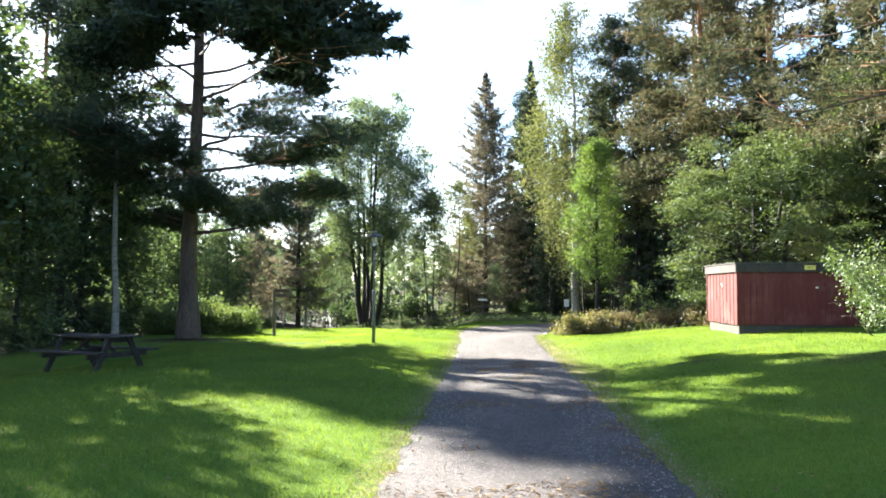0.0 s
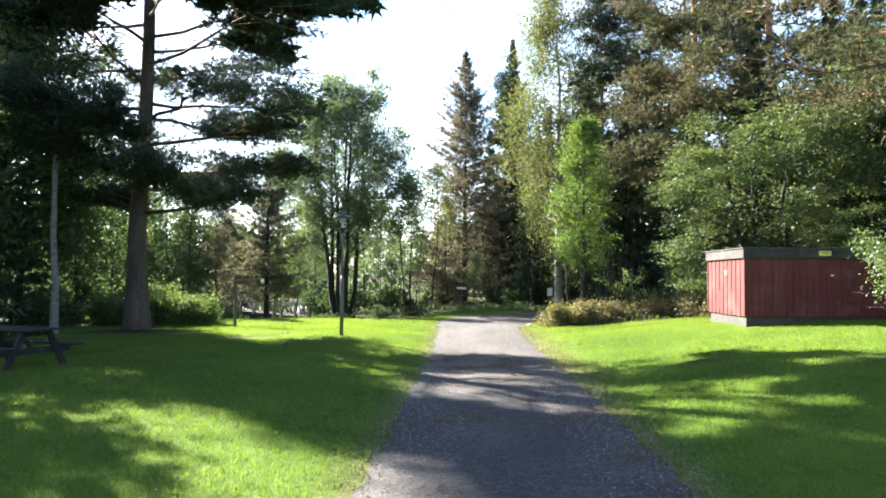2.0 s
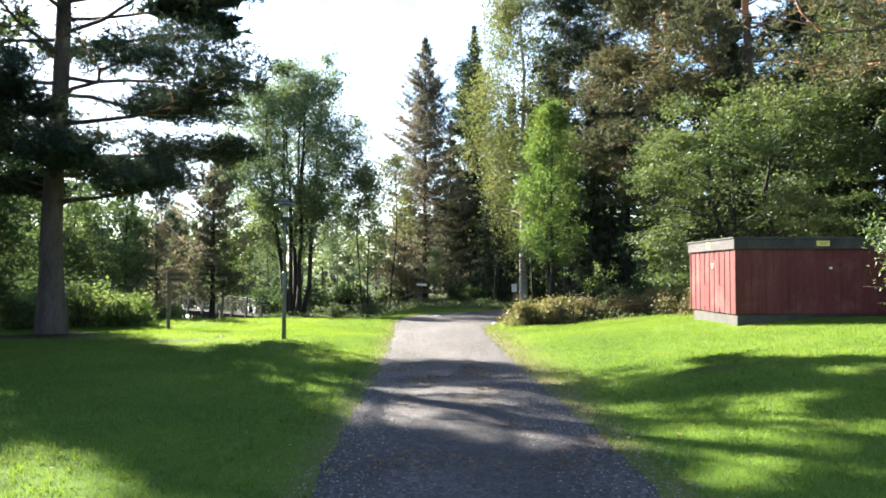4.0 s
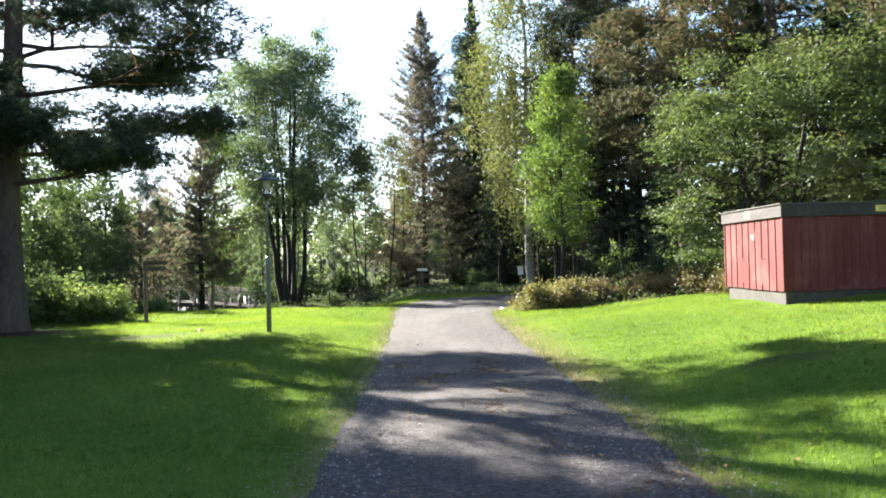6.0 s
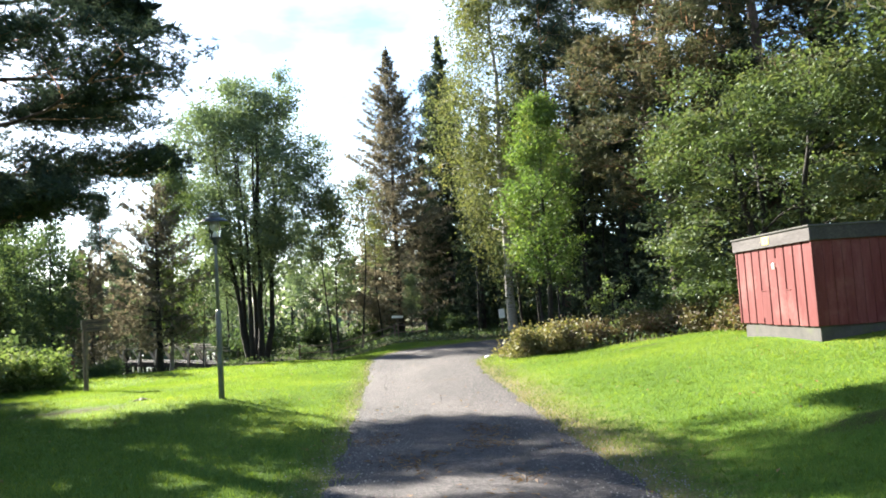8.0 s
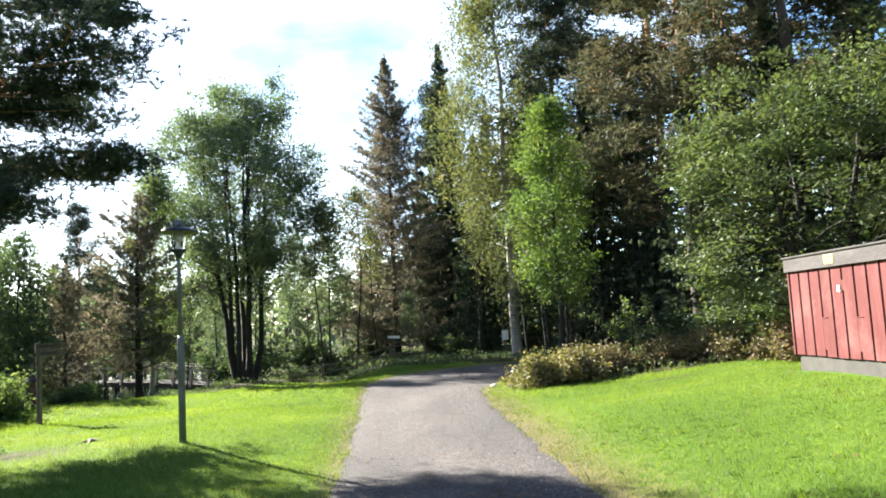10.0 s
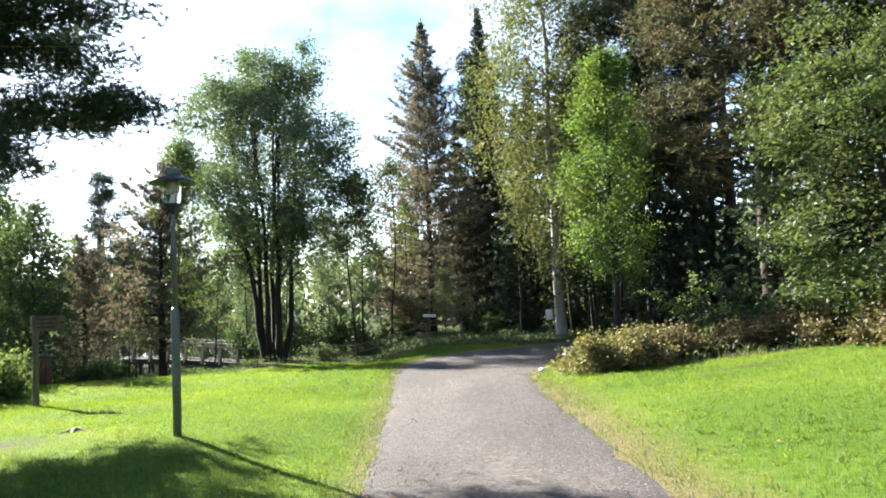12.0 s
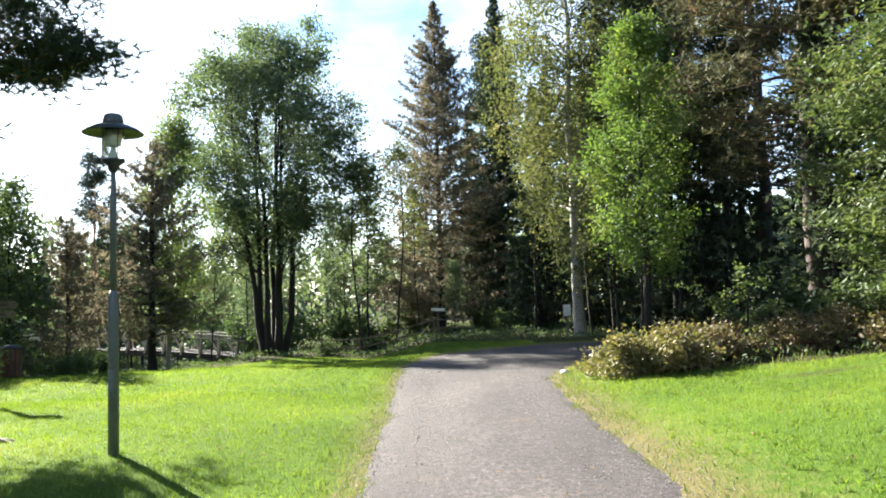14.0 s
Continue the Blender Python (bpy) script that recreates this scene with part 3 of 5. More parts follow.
def shrub(seed, height, radius, leaf, stems=14, per=40, size=0.07, ratio=0.55, sig=0.13, bark="grey_bark", el=60, long=None, bare=0):
    """A bush of many stems from the ground; long stretches it along x."""
    rng = np.random.default_rng(seed)
    tubes, tw = [], []
    for s in range(stems):
        az = s * 2.4 + rng.normal(0, 0.4)
        foot = np.array([rng.normal(0, 0.22) * radius, rng.normal(0, 0.22) * radius, -0.05])
        if long:
            foot[0] = rng.uniform(-long, long)
        e = el + rng.normal(0, 15)
        ln = min(height / max(0.35, math.sin(radians(e))), 1.25 * max(height, radius)) * rng.uniform(0.6, 1.05)
        pts = limb(rng, foot, az, e, ln, -18, 6, 0.2)
        tubes.append((pts, np.linspace(0.014 * height ** 0.5, 0.004, 6), 4, 0))
        for j in range(6):
            q = along(pts, 0.3 + 0.7 * (j + rng.uniform(0, 1)) / 6)
            sp = limb(rng, q, az + rng.uniform(-1.4, 1.4), 35 + rng.normal(0, 25), ln * 0.3 * rng.uniform(0.5, 1.2), -10, 4)
            tubes.append((sp, np.linspace(0.006, 0.002, 4), 3, 0))
            if s >= bare:
                tw += [along(sp, 0.4), along(sp, 0.75), sp[-1]]
    tw = np.array(tw)
    k = rng.poisson(per, len(tw))
    c = np.repeat(tw, k, 0) + rng.normal(0, sig, (k.sum(), 3))
    c = c[c[:, 2] > 0.02]
    v, f = leaf_quads(rng, c, size, ratio, 0.3, 0.1)
    return tubes_mesh("stems", tubes, [bark]), mesh_from("leaves", v, f, [leaf])


def make_shrub(name, label, category, meshes, at, turn=0, group=""):
    return make_tree(name, label, category, meshes[0], meshes[1], at, turn, group, "foliage", "branchwork")


# ---- ground, road, river ----
def soil_at(x, y):
    x, y = np.asarray(x, float), np.asarray(y, float)
    spots = ((-9.8, 24.8, 1.9, 1.5, 1.0), (-5.7, 23.0, 1.7, 1.2, 0.62), (4.8, 15.2, 1.0, 0.5, 0.62), (7.2, 13.4, 1.8, 1.3, 0.55), (5.2, 9.0, 1.2, 1.6, 0.4), (6.4, 27.6, 1.6, 0.5, 0.6))
    v = np.zeros(x.shape)
    for sx, sy, rx, ry, a in spots:
        v = np.maximum(v, a * np.exp(-((x - sx) / rx) ** 2 - ((y - sy) / ry) ** 2))
    return v


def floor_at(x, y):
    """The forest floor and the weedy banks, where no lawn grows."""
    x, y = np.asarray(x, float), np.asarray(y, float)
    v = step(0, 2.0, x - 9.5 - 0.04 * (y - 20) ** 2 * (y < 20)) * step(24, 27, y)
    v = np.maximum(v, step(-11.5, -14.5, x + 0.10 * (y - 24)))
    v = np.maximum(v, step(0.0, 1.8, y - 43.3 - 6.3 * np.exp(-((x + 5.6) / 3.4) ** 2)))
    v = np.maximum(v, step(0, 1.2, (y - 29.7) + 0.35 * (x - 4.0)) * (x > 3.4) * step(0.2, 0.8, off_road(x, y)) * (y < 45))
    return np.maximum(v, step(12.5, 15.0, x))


def dry_at(x, y, gap):
    """How worn the verge is: a narrow strip, wider on the bank's side past the shade."""
    wide = step(1.0, 2.0, x) * step(11, 17, y)
    return np.exp(-np.clip(gap, 0, 9) / (0.28 + 0.62 * wide + 0.25 * step(20, 27, y) * (x < 1.0))) * (0.85 + 0.35 * wide)


def axis(a, b, fine, lo, hi):
    mid = np.arange(a, b + fine / 2, fine)
    up, d = [b], fine
    while up[-1] < hi:
        d *= 1.25
        up.append(up[-1] + d)
    dn, d = [a], fine
    while dn[-1] > lo:
        d *= 1.25
        dn.append(dn[-1] - d)
    return np.array(dn[::-1][:-1] + list(mid) + up[1:])


def lawn_material():
    mat = bpy.data.materials.new("lawn")
    mat.use_nodes = True
    nt = mat.node_tree
    b = nt.nodes["Principled BSDF"]

    def attr(name):
        a = nt.nodes.new("ShaderNodeAttribute")
        a.attribute_name = name
        return a.outputs["Fac"]

    n1, n2, n3 = noise_node(nt, 0.35, 4, 0.6), noise_node(nt, 9, 5, 0.65), noise_node(nt, 70, 3, 0.7)
    g = ramp(nt, ((0.3, (0.056, 0.108, 0.017)), (0.5, (0.086, 0.155, 0.022)), (0.72, (0.134, 0.194, 0.032))))
    mixed = nt.nodes.new("ShaderNodeMath")
    mixed.operation = "MULTIPLY_ADD"
    mixed.inputs[1].default_value = 0.5
    nt.links.new(n2.outputs["Fac"], mixed.inputs[0])
    hf = nt.nodes.new("ShaderNodeMath")
    hf.operation = "MULTIPLY"
    hf.inputs[1].default_value = 0.5
    nt.links.new(n1.outputs["Fac"], hf.inputs[0])
    nt.links.new(hf.outputs[0], mixed.inputs[2])
    nt.links.new(mixed.outputs[0], g.inputs["Fac"])
    fine = ramp(nt, ((0.3, (0.55, 0.55, 0.55)), (0.65, (1.15, 1.15, 1.15))))
    nt.links.new(n3.outputs["Fac"], fine.inputs["Fac"])
    grass = blend(nt, 1.0, g.outputs["Color"], fine.outputs["Color"], "MULTIPLY")

    def masked(value, wobble, lo, hi):
        s = nt.nodes.new("ShaderNodeMath")
        s.operation = "ADD"
        nt.links.new(value, s.inputs[0])
        w = nt.nodes.new("ShaderNodeMath")
        w.operation = "MULTIPLY_ADD"
        w.inputs[1].default_value, w.inputs[2].default_value = wobble, -wobble / 2
        nt.links.new(n2.outputs["Fac"], w.inputs[0])
        nt.links.new(w.outputs[0], s.inputs[1])
        r = nt.nodes.new("ShaderNodeMapRange")
        r.inputs["From Min"].default_value, r.inputs["From Max"].default_value = lo, hi
        nt.links.new(s.outputs[0], r.inputs["Value"])
        return r.outputs["Result"]

    dry = ramp(nt, ((0.32, (0.065, 0.052, 0.030)), (0.5, (0.150, 0.136, 0.058)), (0.68, (0.25, 0.215, 0.10))))
    nt.links.new(n3.outputs["Fac"], dry.inputs["Fac"])
    col = blend(nt, masked(attr("dry"), 1.6, 0.35, 1.0), grass, dry.outputs["Color"])
    soil = ramp(nt, ((0.3, (0.022, 0.014, 0.009)), (0.5, (0.044, 0.028, 0.018)), (0.7, (0.078, 0.053, 0.035))))
    nt.links.new(n3.outputs["Fac"], soil.inputs["Fac"])
    col = blend(nt, masked(attr("soil"), 0.9, 0.3, 0.75), col, soil.outputs["Color"])
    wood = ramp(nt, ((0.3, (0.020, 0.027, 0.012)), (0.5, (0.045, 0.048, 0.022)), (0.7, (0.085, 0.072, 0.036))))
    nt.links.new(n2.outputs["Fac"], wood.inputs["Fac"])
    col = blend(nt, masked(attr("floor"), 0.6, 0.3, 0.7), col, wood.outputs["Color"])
    nt.links.new(col, b.inputs["Base Color"])
    b.inputs["Roughness"].default_value = 0.9
    b.inputs["Specular IOR Level"].default_value = 0.05
    bp = nt.nodes.new("ShaderNodeBump")
    bp.inputs["Strength"].default_value, bp.inputs["Distance"].default_value = 0.7, 0.03
    nt.links.new(n3.outputs["Fac"], bp.inputs["Height"])
    nt.links.new(bp.outputs["Normal"], b.inputs["Normal"])
    return mat


M["lawn"] = lawn_material()
gx, gy = axis(-16, 16, 0.25, -900, 900), axis(-6, 50, 0.25, -900, 1500)
GX, GY = np.meshgrid(gx, gy)
GZ = gz(GX, GY)
gap = off_road(GX, GY)
GZ = GZ - 0.05 * step(0.02, -0.45, gap)
nx = len(gx)
ii, jj = np.meshgrid(np.arange(len(gy) - 1), np.arange(nx - 1), indexing="ij")
quads = np.stack([ii * nx + jj, ii * nx + jj + 1, (ii + 1) * nx + jj + 1, (ii + 1) * nx + jj], -1).reshape(-1, 4)
ground_me = mesh_from("ground", np.stack([GX, GY, GZ], -1).reshape(-1, 3), quads, ["lawn"], True)
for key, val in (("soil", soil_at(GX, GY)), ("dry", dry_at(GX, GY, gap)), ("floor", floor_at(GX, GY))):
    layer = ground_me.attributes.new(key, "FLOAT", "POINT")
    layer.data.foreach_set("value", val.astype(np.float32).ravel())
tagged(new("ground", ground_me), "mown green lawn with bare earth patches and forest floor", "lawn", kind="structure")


def road_material():
    mat = bpy.data.materials.new("gravel")
    mat.use_nodes = True
    nt = mat.node_tree
    b = nt.nodes["Principled BSDF"]
    n1, n2 = noise_node(nt, 0.6, 5, 0.6, (1, 0.45, 1)), noise_node(nt, 27, 4, 0.8)
    vor = nt.nodes.new("ShaderNodeTexVoronoi")
    vor.inputs["Scale"].default_value = 85
    tcv = nt.nodes.new("ShaderNodeTexCoord")
    nt.links.new(tcv.outputs["Object"], vor.inputs["Vector"])
    base = ramp(nt, ((0.32, (0.032, 0.029, 0.033)), (0.5, (0.051, 0.046, 0.050)), (0.68, (0.077, 0.069, 0.071))))
    nt.links.new(n1.outputs["Fac"], base.inputs["Fac"])
    fine = ramp(nt, ((0.40, (0.36, 0.36, 0.37)), (0.5, (0.92, 0.90, 0.90)), (0.60, (2.1, 2.0, 1.93))))
    nt.links.new(n2.outputs["Fac"], fine.inputs["Fac"])
    col = blend(nt, 1.0, base.outputs["Color"], fine.outputs["Color"], "MULTIPLY")
    n4 = noise_node(nt, 9, 4, 0.7)
    mott = ramp(nt, ((0.35, (0.62, 0.61, 0.63)), (0.65, (1.3, 1.28, 1.27))))
    nt.links.new(n4.outputs["Fac"], mott.inputs["Fac"])
    col = blend(nt, 1.0, col, mott.outputs["Color"], "MULTIPLY")
    peb = ramp(nt, ((0.0, (1.25, 1.22, 1.2)), (0.5, (0.8, 0.8, 0.8))))
    nt.links.new(vor.outputs["Distance"], peb.inputs["Fac"])
    col = blend(nt, 0.8, col, peb.outputs["Color"], "MULTIPLY")
    n3 = noise_node(nt, 1.1, 6, 0.7)
    duff = ramp(nt, ((0.60, (0, 0, 0)), (0.74, (1, 1, 1))))
    nt.links.new(n3.outputs["Fac"], duff.inputs["Fac"])
    half = blend(nt, 0.45, (0, 0, 0), duff.outputs["Color"])
    col = blend(nt, half, col, (0.12, 0.085, 0.06))
    nt.links.new(col, b.inputs["Base Color"])
    b.inputs["Roughness"].default_value = 0.85
    bp = nt.nodes.new("ShaderNodeBump")
    bp.inputs["Strength"].default_value, bp.inputs["Distance"].default_value = 0.9, 0.011
    nt.links.new(vor.outputs["Distance"], bp.inputs["Height"])
    bp.invert = True
    nt.links.new(bp.outputs["Normal"], b.inputs["Normal"])
    return mat


M["gravel"] = road_material()


def ribbon(name, line, lift, label):
    """A road along a line of (x, y, half width), ragged at its edges and slightly cambered."""
    line = np.concatenate([np.linspace(a, b, 6)[:-1] for a, b in zip(line, line[1:])] + [line[-1:]])
    d = np.gradient(line[:, :2], axis=0)
    d /= np.linalg.norm(d, axis=1, keepdims=True)
    nrm = np.stack([d[:, 1], -d[:, 0]], 1)
    m = 15
    u = np.linspace(-1, 1, m)
    vs = []
    for i, (p, nn) in enumerate(zip(line, nrm)):
        for s in u:
            rag = 0.0
            if abs(s) > 0.99:
                rag = 0.36 * noise.noise(Vector((p[0] * 1.1 + s * 7, p[1] * 1.1, 0))) + 0.18 * noise.noise(Vector((p[1] * 4, s * 3, 4))) + 0.06
            o = s * (p[2] + rag)
            x, y = p[0] + nn[0] * o, p[1] + nn[1] * o
            camber = 0.012 * (1 - s * s) - 0.012 * math.exp(-((abs(s) - 0.52) / 0.16) ** 2)
            vs.append((x, y, h(x, y) + lift + camber - 0.03 * (abs(s) > 0.99)))
    n = len(line)
    i, j = np.meshgrid(np.arange(n - 1), np.arange(m - 1), indexing="ij")
    f = np.stack([i * m + j, i * m + j + 1, (i + 1) * m + j + 1, (i + 1) * m + j], -1).reshape(-1, 4)
    return tagged(new(name, mesh_from(name, vs, f, ["gravel"], True)), label, "road", kind="structure")


ribbon("road", ROAD_LINE, 0.0, "grey gravel lane with worn wheel tracks and ragged edges")

wat = mesh_from("water", [(-120, -60, -3.3), (60, -60, -3.3), (60, 400, -3.3), (-120, 400, -3.3)], [(0, 1, 2, 3)], ["water"])
tagged(new("water", wat), "still dark river water below the wooden bridge", "water", kind="structure")


# ---- transformer shed ----
def shed():
    """Red board-clad shed with a grey fascia, a concrete plinth and double doors in its short side."""
    x0, y0, wid, dep, top = 7.53, 21.16, 3.7, 2.96, 2.277
    base = 0.30
    t = thing("shed", "red board-clad utility shed with grey fascia and concrete plinth", "shed", (x0, y0, base))
    z0, z1 = 0.30, top - base - 0.22
    part("plinth", box((wid - 0.06, dep - 0.06, 0.62), (wid / 2, dep / 2, 0.0), bevel=0.012), "concrete", t, "grey weathered concrete plinth")
    part("core", box((wid - 0.07, dep - 0.07, z1 - z0 + 0.1), (wid / 2, dep / 2, (z0 + z1) / 2), bevel=0), "felt", t, "dark wall core behind the boards")
    rng = random.Random(4)
    # short side with the doors: nine wide boards with dark gaps
    n = 9
    pitch = dep / n
    for i in range(n):
        yc = pitch * (i + 0.5)
        lo, hi = z0 - 0.03 + rng.uniform(-0.008, 0.008), z1 + 0.03
        w = pitch - 0.044
        part("board", box((0.03, w, hi - lo), (0.0, yc, (lo + hi) / 2), bevel=0.004), "red_paint", t)
    # strips that close the gaps where the doors' inner panels sit
    high = z1 - z0
    for k, lo, hi in ((3, 0.06, 0.42), (6, 0.06, 0.42), (4, 0.72, 0.84)):
        part("cover_strip", box((0.024, 0.06, (hi - lo) * high), (-0.001, pitch * k, z0 + (lo + hi) / 2 * high), bevel=0.003), "red_paint", t)
    for k in (3, 6):
        part("sill_strip", box((0.014, 0.17, 0.016), (-0.020, pitch * k - 0.06, z0 + 0.425 * high), bevel=0.003), "red_paint", t)
    lock = part("door_lock", box((0.02, 0.09, 0.11), (-0.022, pitch * 4.3, z0 + 1.08), bevel=0.006), "white_paint", t, "small pale lock plate")
    part("keyhole", box((0.012, 0.02, 0.04), (-0.034, pitch * 4.3, z0 + 1.06), bevel=0.002), "iron", lock)
    # long side: narrower boards, set closer
    n2 = 22
    p2 = wid / n2
    for i in range(n2):
        part("board", box((p2 - 0.005, 0.026, z1 - z0 + 0.05), (p2 * (i + 0.5), 0.0, (z0 + z1) / 2 + rng.uniform(-0.006, 0.006)), bevel=0.004), "red_paint", t)
    for i in range(n2):
        part("board", box((p2 - 0.005, 0.026, z1 - z0 + 0.05), (p2 * (i + 0.5), dep, (z0 + z1) / 2), bevel=0.004), "red_paint", t)
    for i in range(n):
        part("board", box((0.026, pitch - 0.02, z1 - z0 + 0.05), (wid, pitch * (i + 0.5), (z0 + z1) / 2), bevel=0.004), "red_paint", t)
    for cx, cy in ((-0.012, -0.008), (wid + 0.01, -0.008), (-0.012, dep + 0.008), (wid + 0.01, dep + 0.008)):
        part("corner_board", box((0.05, 0.05, z1 - z0 + 0.06), (cx, cy, (z0 + z1) / 2), bevel=0.004), "red_paint", t)
    zt = top - base - 0.115
    # fascia: grey wood on the door side, darker on the other three sides
    part("fascia", box((0.032, dep + 0.14, 0.235), (-0.055, dep / 2, zt), bevel=0.005), "grey_wood", t, "weathered grey fascia board")
    part("fascia", box((wid + 0.10, 0.032, 0.235), (wid / 2 + 0.012, -0.058, zt), bevel=0.005), "dark_wood", t, "darker fascia board")
    part("fascia", box((wid + 0.10, 0.032, 0.235), (wid / 2 + 0.012, dep + 0.058, zt), bevel=0.005), "dark_wood", t)
    part("fascia", box((0.032, dep + 0.14, 0.235), (wid + 0.055, dep / 2, zt), bevel=0.005), "dark_wood", t)
    part("roof", box((wid + 0.20, dep + 0.20, 0.035), (wid / 2, dep / 2, zt + 0.135), (0, 0.0, 0), 0.01), "felt", t, "flat roof of dark felt with a metal edge")
    pl = part("warning_plate", box((0.006, 0.27, 0.15), (-0.076, dep * 0.52, zt + 0.01), bevel=0.002), "yellow_plate", t, "yellow warning plate")
    for k in range(3):
        part("text_bar", box((0.003, 0.19 - 0.04 * k, 0.012), (-0.0805, dep * 0.52, zt + 0.045 - 0.035 * k), bevel=0), "ink", pl)
    pl = part("warning_plate", box((0.30, 0.006, 0.12), (1.95, -0.078, zt + 0.01), bevel=0.002), "yellow_plate", t, "yellow warning plate")
    for k in range(2):
        part("text_bar", box((0.2 - 0.05 * k, 0.003, 0.012), (1.95, -0.0825, zt + 0.03 - 0.035 * k), bevel=0), "ink", pl)
    part("small_label", box((0.07, 0.004, 0.045), (2.15, -0.016, z0 + 1.02), bevel=0.001), "white_paint", t)
    return t


shed()


# ---- street lamp ----
def street_lamp(x, y):
    t = thing("street_lamp", "grey-green park lamp with glass lantern under a wide black hat", "street lamp", (x, y, h(x, y)))
    part("pole", lathe([(0.054, -0.3), (0.054, 1.56), (0.050, 1.60), (0.036, 1.66)], 20), "green_metal", t, "stout lower grey-green steel pole")
    part("upper_pole", lathe([(0.034, 1.62), (0.033, 2.62), (0.026, 2.70), (0.022, 2.93)], 18), "green_metal", t)
    part("hatch", box((0.06, 0.012, 0.22), (0.0, -0.05, 0.75), bevel=0.004), "green_metal", t)
    part("collar", lathe([(0.025, 2.88), (0.05, 2.91), (0.055, 2.95), (0.115, 2.995), (0.118, 3.02), (0.09, 3.025)], 24), "lamp_black", t, "black cast lantern collar")
    part("lantern_glass", lathe([(0.085, 3.02), (0.095, 3.06), (0.104, 3.14), (0.106, 3.34)], 28), "glass", t, "clear glass lantern cylinder")
    part("reflector", lathe([(0.03, 3.15), (0.072, 3.17), (0.082, 3.24), (0.082, 3.33)], 24), "opal", t, "cream opal reflector shade")
    part("bulb", lathe([(0.050, 3.02), (0.050, 3.05), (0.032, 3.10), (0.022, 3.145)], 18), "opal", t)
    for k in range(4):
        a = math.pi / 4 + k * math.pi / 2
        c, s = math.cos(a), math.sin(a)
        part("rod", beam((0.113 * c, 0.113 * s, 3.0), (0.113 * c, 0.113 * s, 3.37), 0.009, 0.009, 0.002), "lamp_black", t)
    part("hat", lathe([(0.10, 3.335), (0.17, 3.345), (0.245, 3.325), (0.298, 3.292), (0.302, 3.297), (0.25, 3.338), (0.175, 3.372), (0.105, 3.395)], 40), "lamp_black", t, "wide black metal hat")
    part("cap", lathe([(0.105, 3.385), (0.102, 3.44), (0.092, 3.455), (0.094, 3.475), (0.075, 3.495), (0.0, 3.50)], 28), "green_metal", t)
    return t


street_lamp(-3.0, 23.0)


# ---- signpost ----
def signpost(x, y):
    t = thing("signpost", "weathered wooden signpost with grey-brown direction boards", "signpost", (x, y, h(x, y)), -12)
    part("post", box((0.095, 0.095, 2.1), (0, 0, 0.78), bevel=0.01), "brown_wood", t)
    part("cap_board", box((0.02, 0.14, 0.24), (-0.058, 0.0, 1.72), bevel=0.004), "bridge_wood", t, "pale grey end board")
    for zz, l in ((1.76, 0.74), (1.60, 0.70)):
        bm = bmesh.new()
        pts = [(0.03, zz - 0.068), (0.03 + l - 0.07, zz - 0.068), (0.03 + l, zz), (0.03 + l - 0.07, zz + 0.068), (0.03, zz + 0.068)]
        fr = [bm.verts.new((a, -0.052, b)) for a, b in pts]
        bk = [bm.verts.new((a, -0.080, b)) for a, b in pts]
        bm.faces.new(fr)
        bm.faces.new(bk[::-1])
        for i in range(5):
            bm.faces.new((fr[i], bk[i], bk[(i + 1) % 5], fr[(i + 1) % 5]))
        bmesh.ops.recalc_face_normals(bm, faces=bm.faces)
        part("arrow_board", bm, "brown_wood", t, "weathered arrow board")
    part("text_bar", box((0.46, 0.004, 0.03), (0.32, -0.083, 1.76), bevel=0), "grey_wood", t)
    part("text_bar", box((0.40, 0.004, 0.03), (0.30, -0.083, 1.60), bevel=0), "grey_wood", t)
    return t


signpost(-7.80, 28.75)


# ---- picnic table ----
def picnic_table(x, y, turn):
    t = thing("picnic_table", "dark-stained wooden picnic table with two fixed benches on the lawn", "picnic table", (x, y, h(x, y) + 0.01), turn)
    L, zt, zs = 1.95, 0.76, 0.45
    for k in range(5):
        part("table_board", box((L, 0.135, 0.042), (0, -0.30 + 0.15 * k, zt - 0.02), (0, 0, 0), 0.006), "dark_wood", t)
    for s in (-1, 1):
        for k in range(2):
            part("bench_board", box((L, 0.135, 0.042), (0, s * (0.66 + 0.15 * k), zs - 0.02), (0, 0, 0), 0.006), "dark_wood", t)
        xx = s * 0.66
        part("top_bearer", box((0.05, 0.70, 0.10), (xx, 0, zt - 0.095), bevel=0.006), "dark_wood", t)
        part("bench_bearer", box((0.05, 1.62, 0.12), (xx, 0, zs - 0.10), bevel=0.006), "dark_wood", t)
        for w in (-1, 1):
            part("leg", beam((xx + 0.05 * s, w * 0.66, -0.02), (xx + 0.05 * s, w * 0.26, zt - 0.06), 0.05, 0.13, 0.006), "dark_wood", t)
        part("brace", beam((xx - 0.03 * s, 0, zs - 0.10), (xx - 0.52 * s, 0, zt - 0.05), 0.09, 0.045, 0.005), "dark_wood", t)
    return t


picnic_table(-8.05, 15.7, -20)


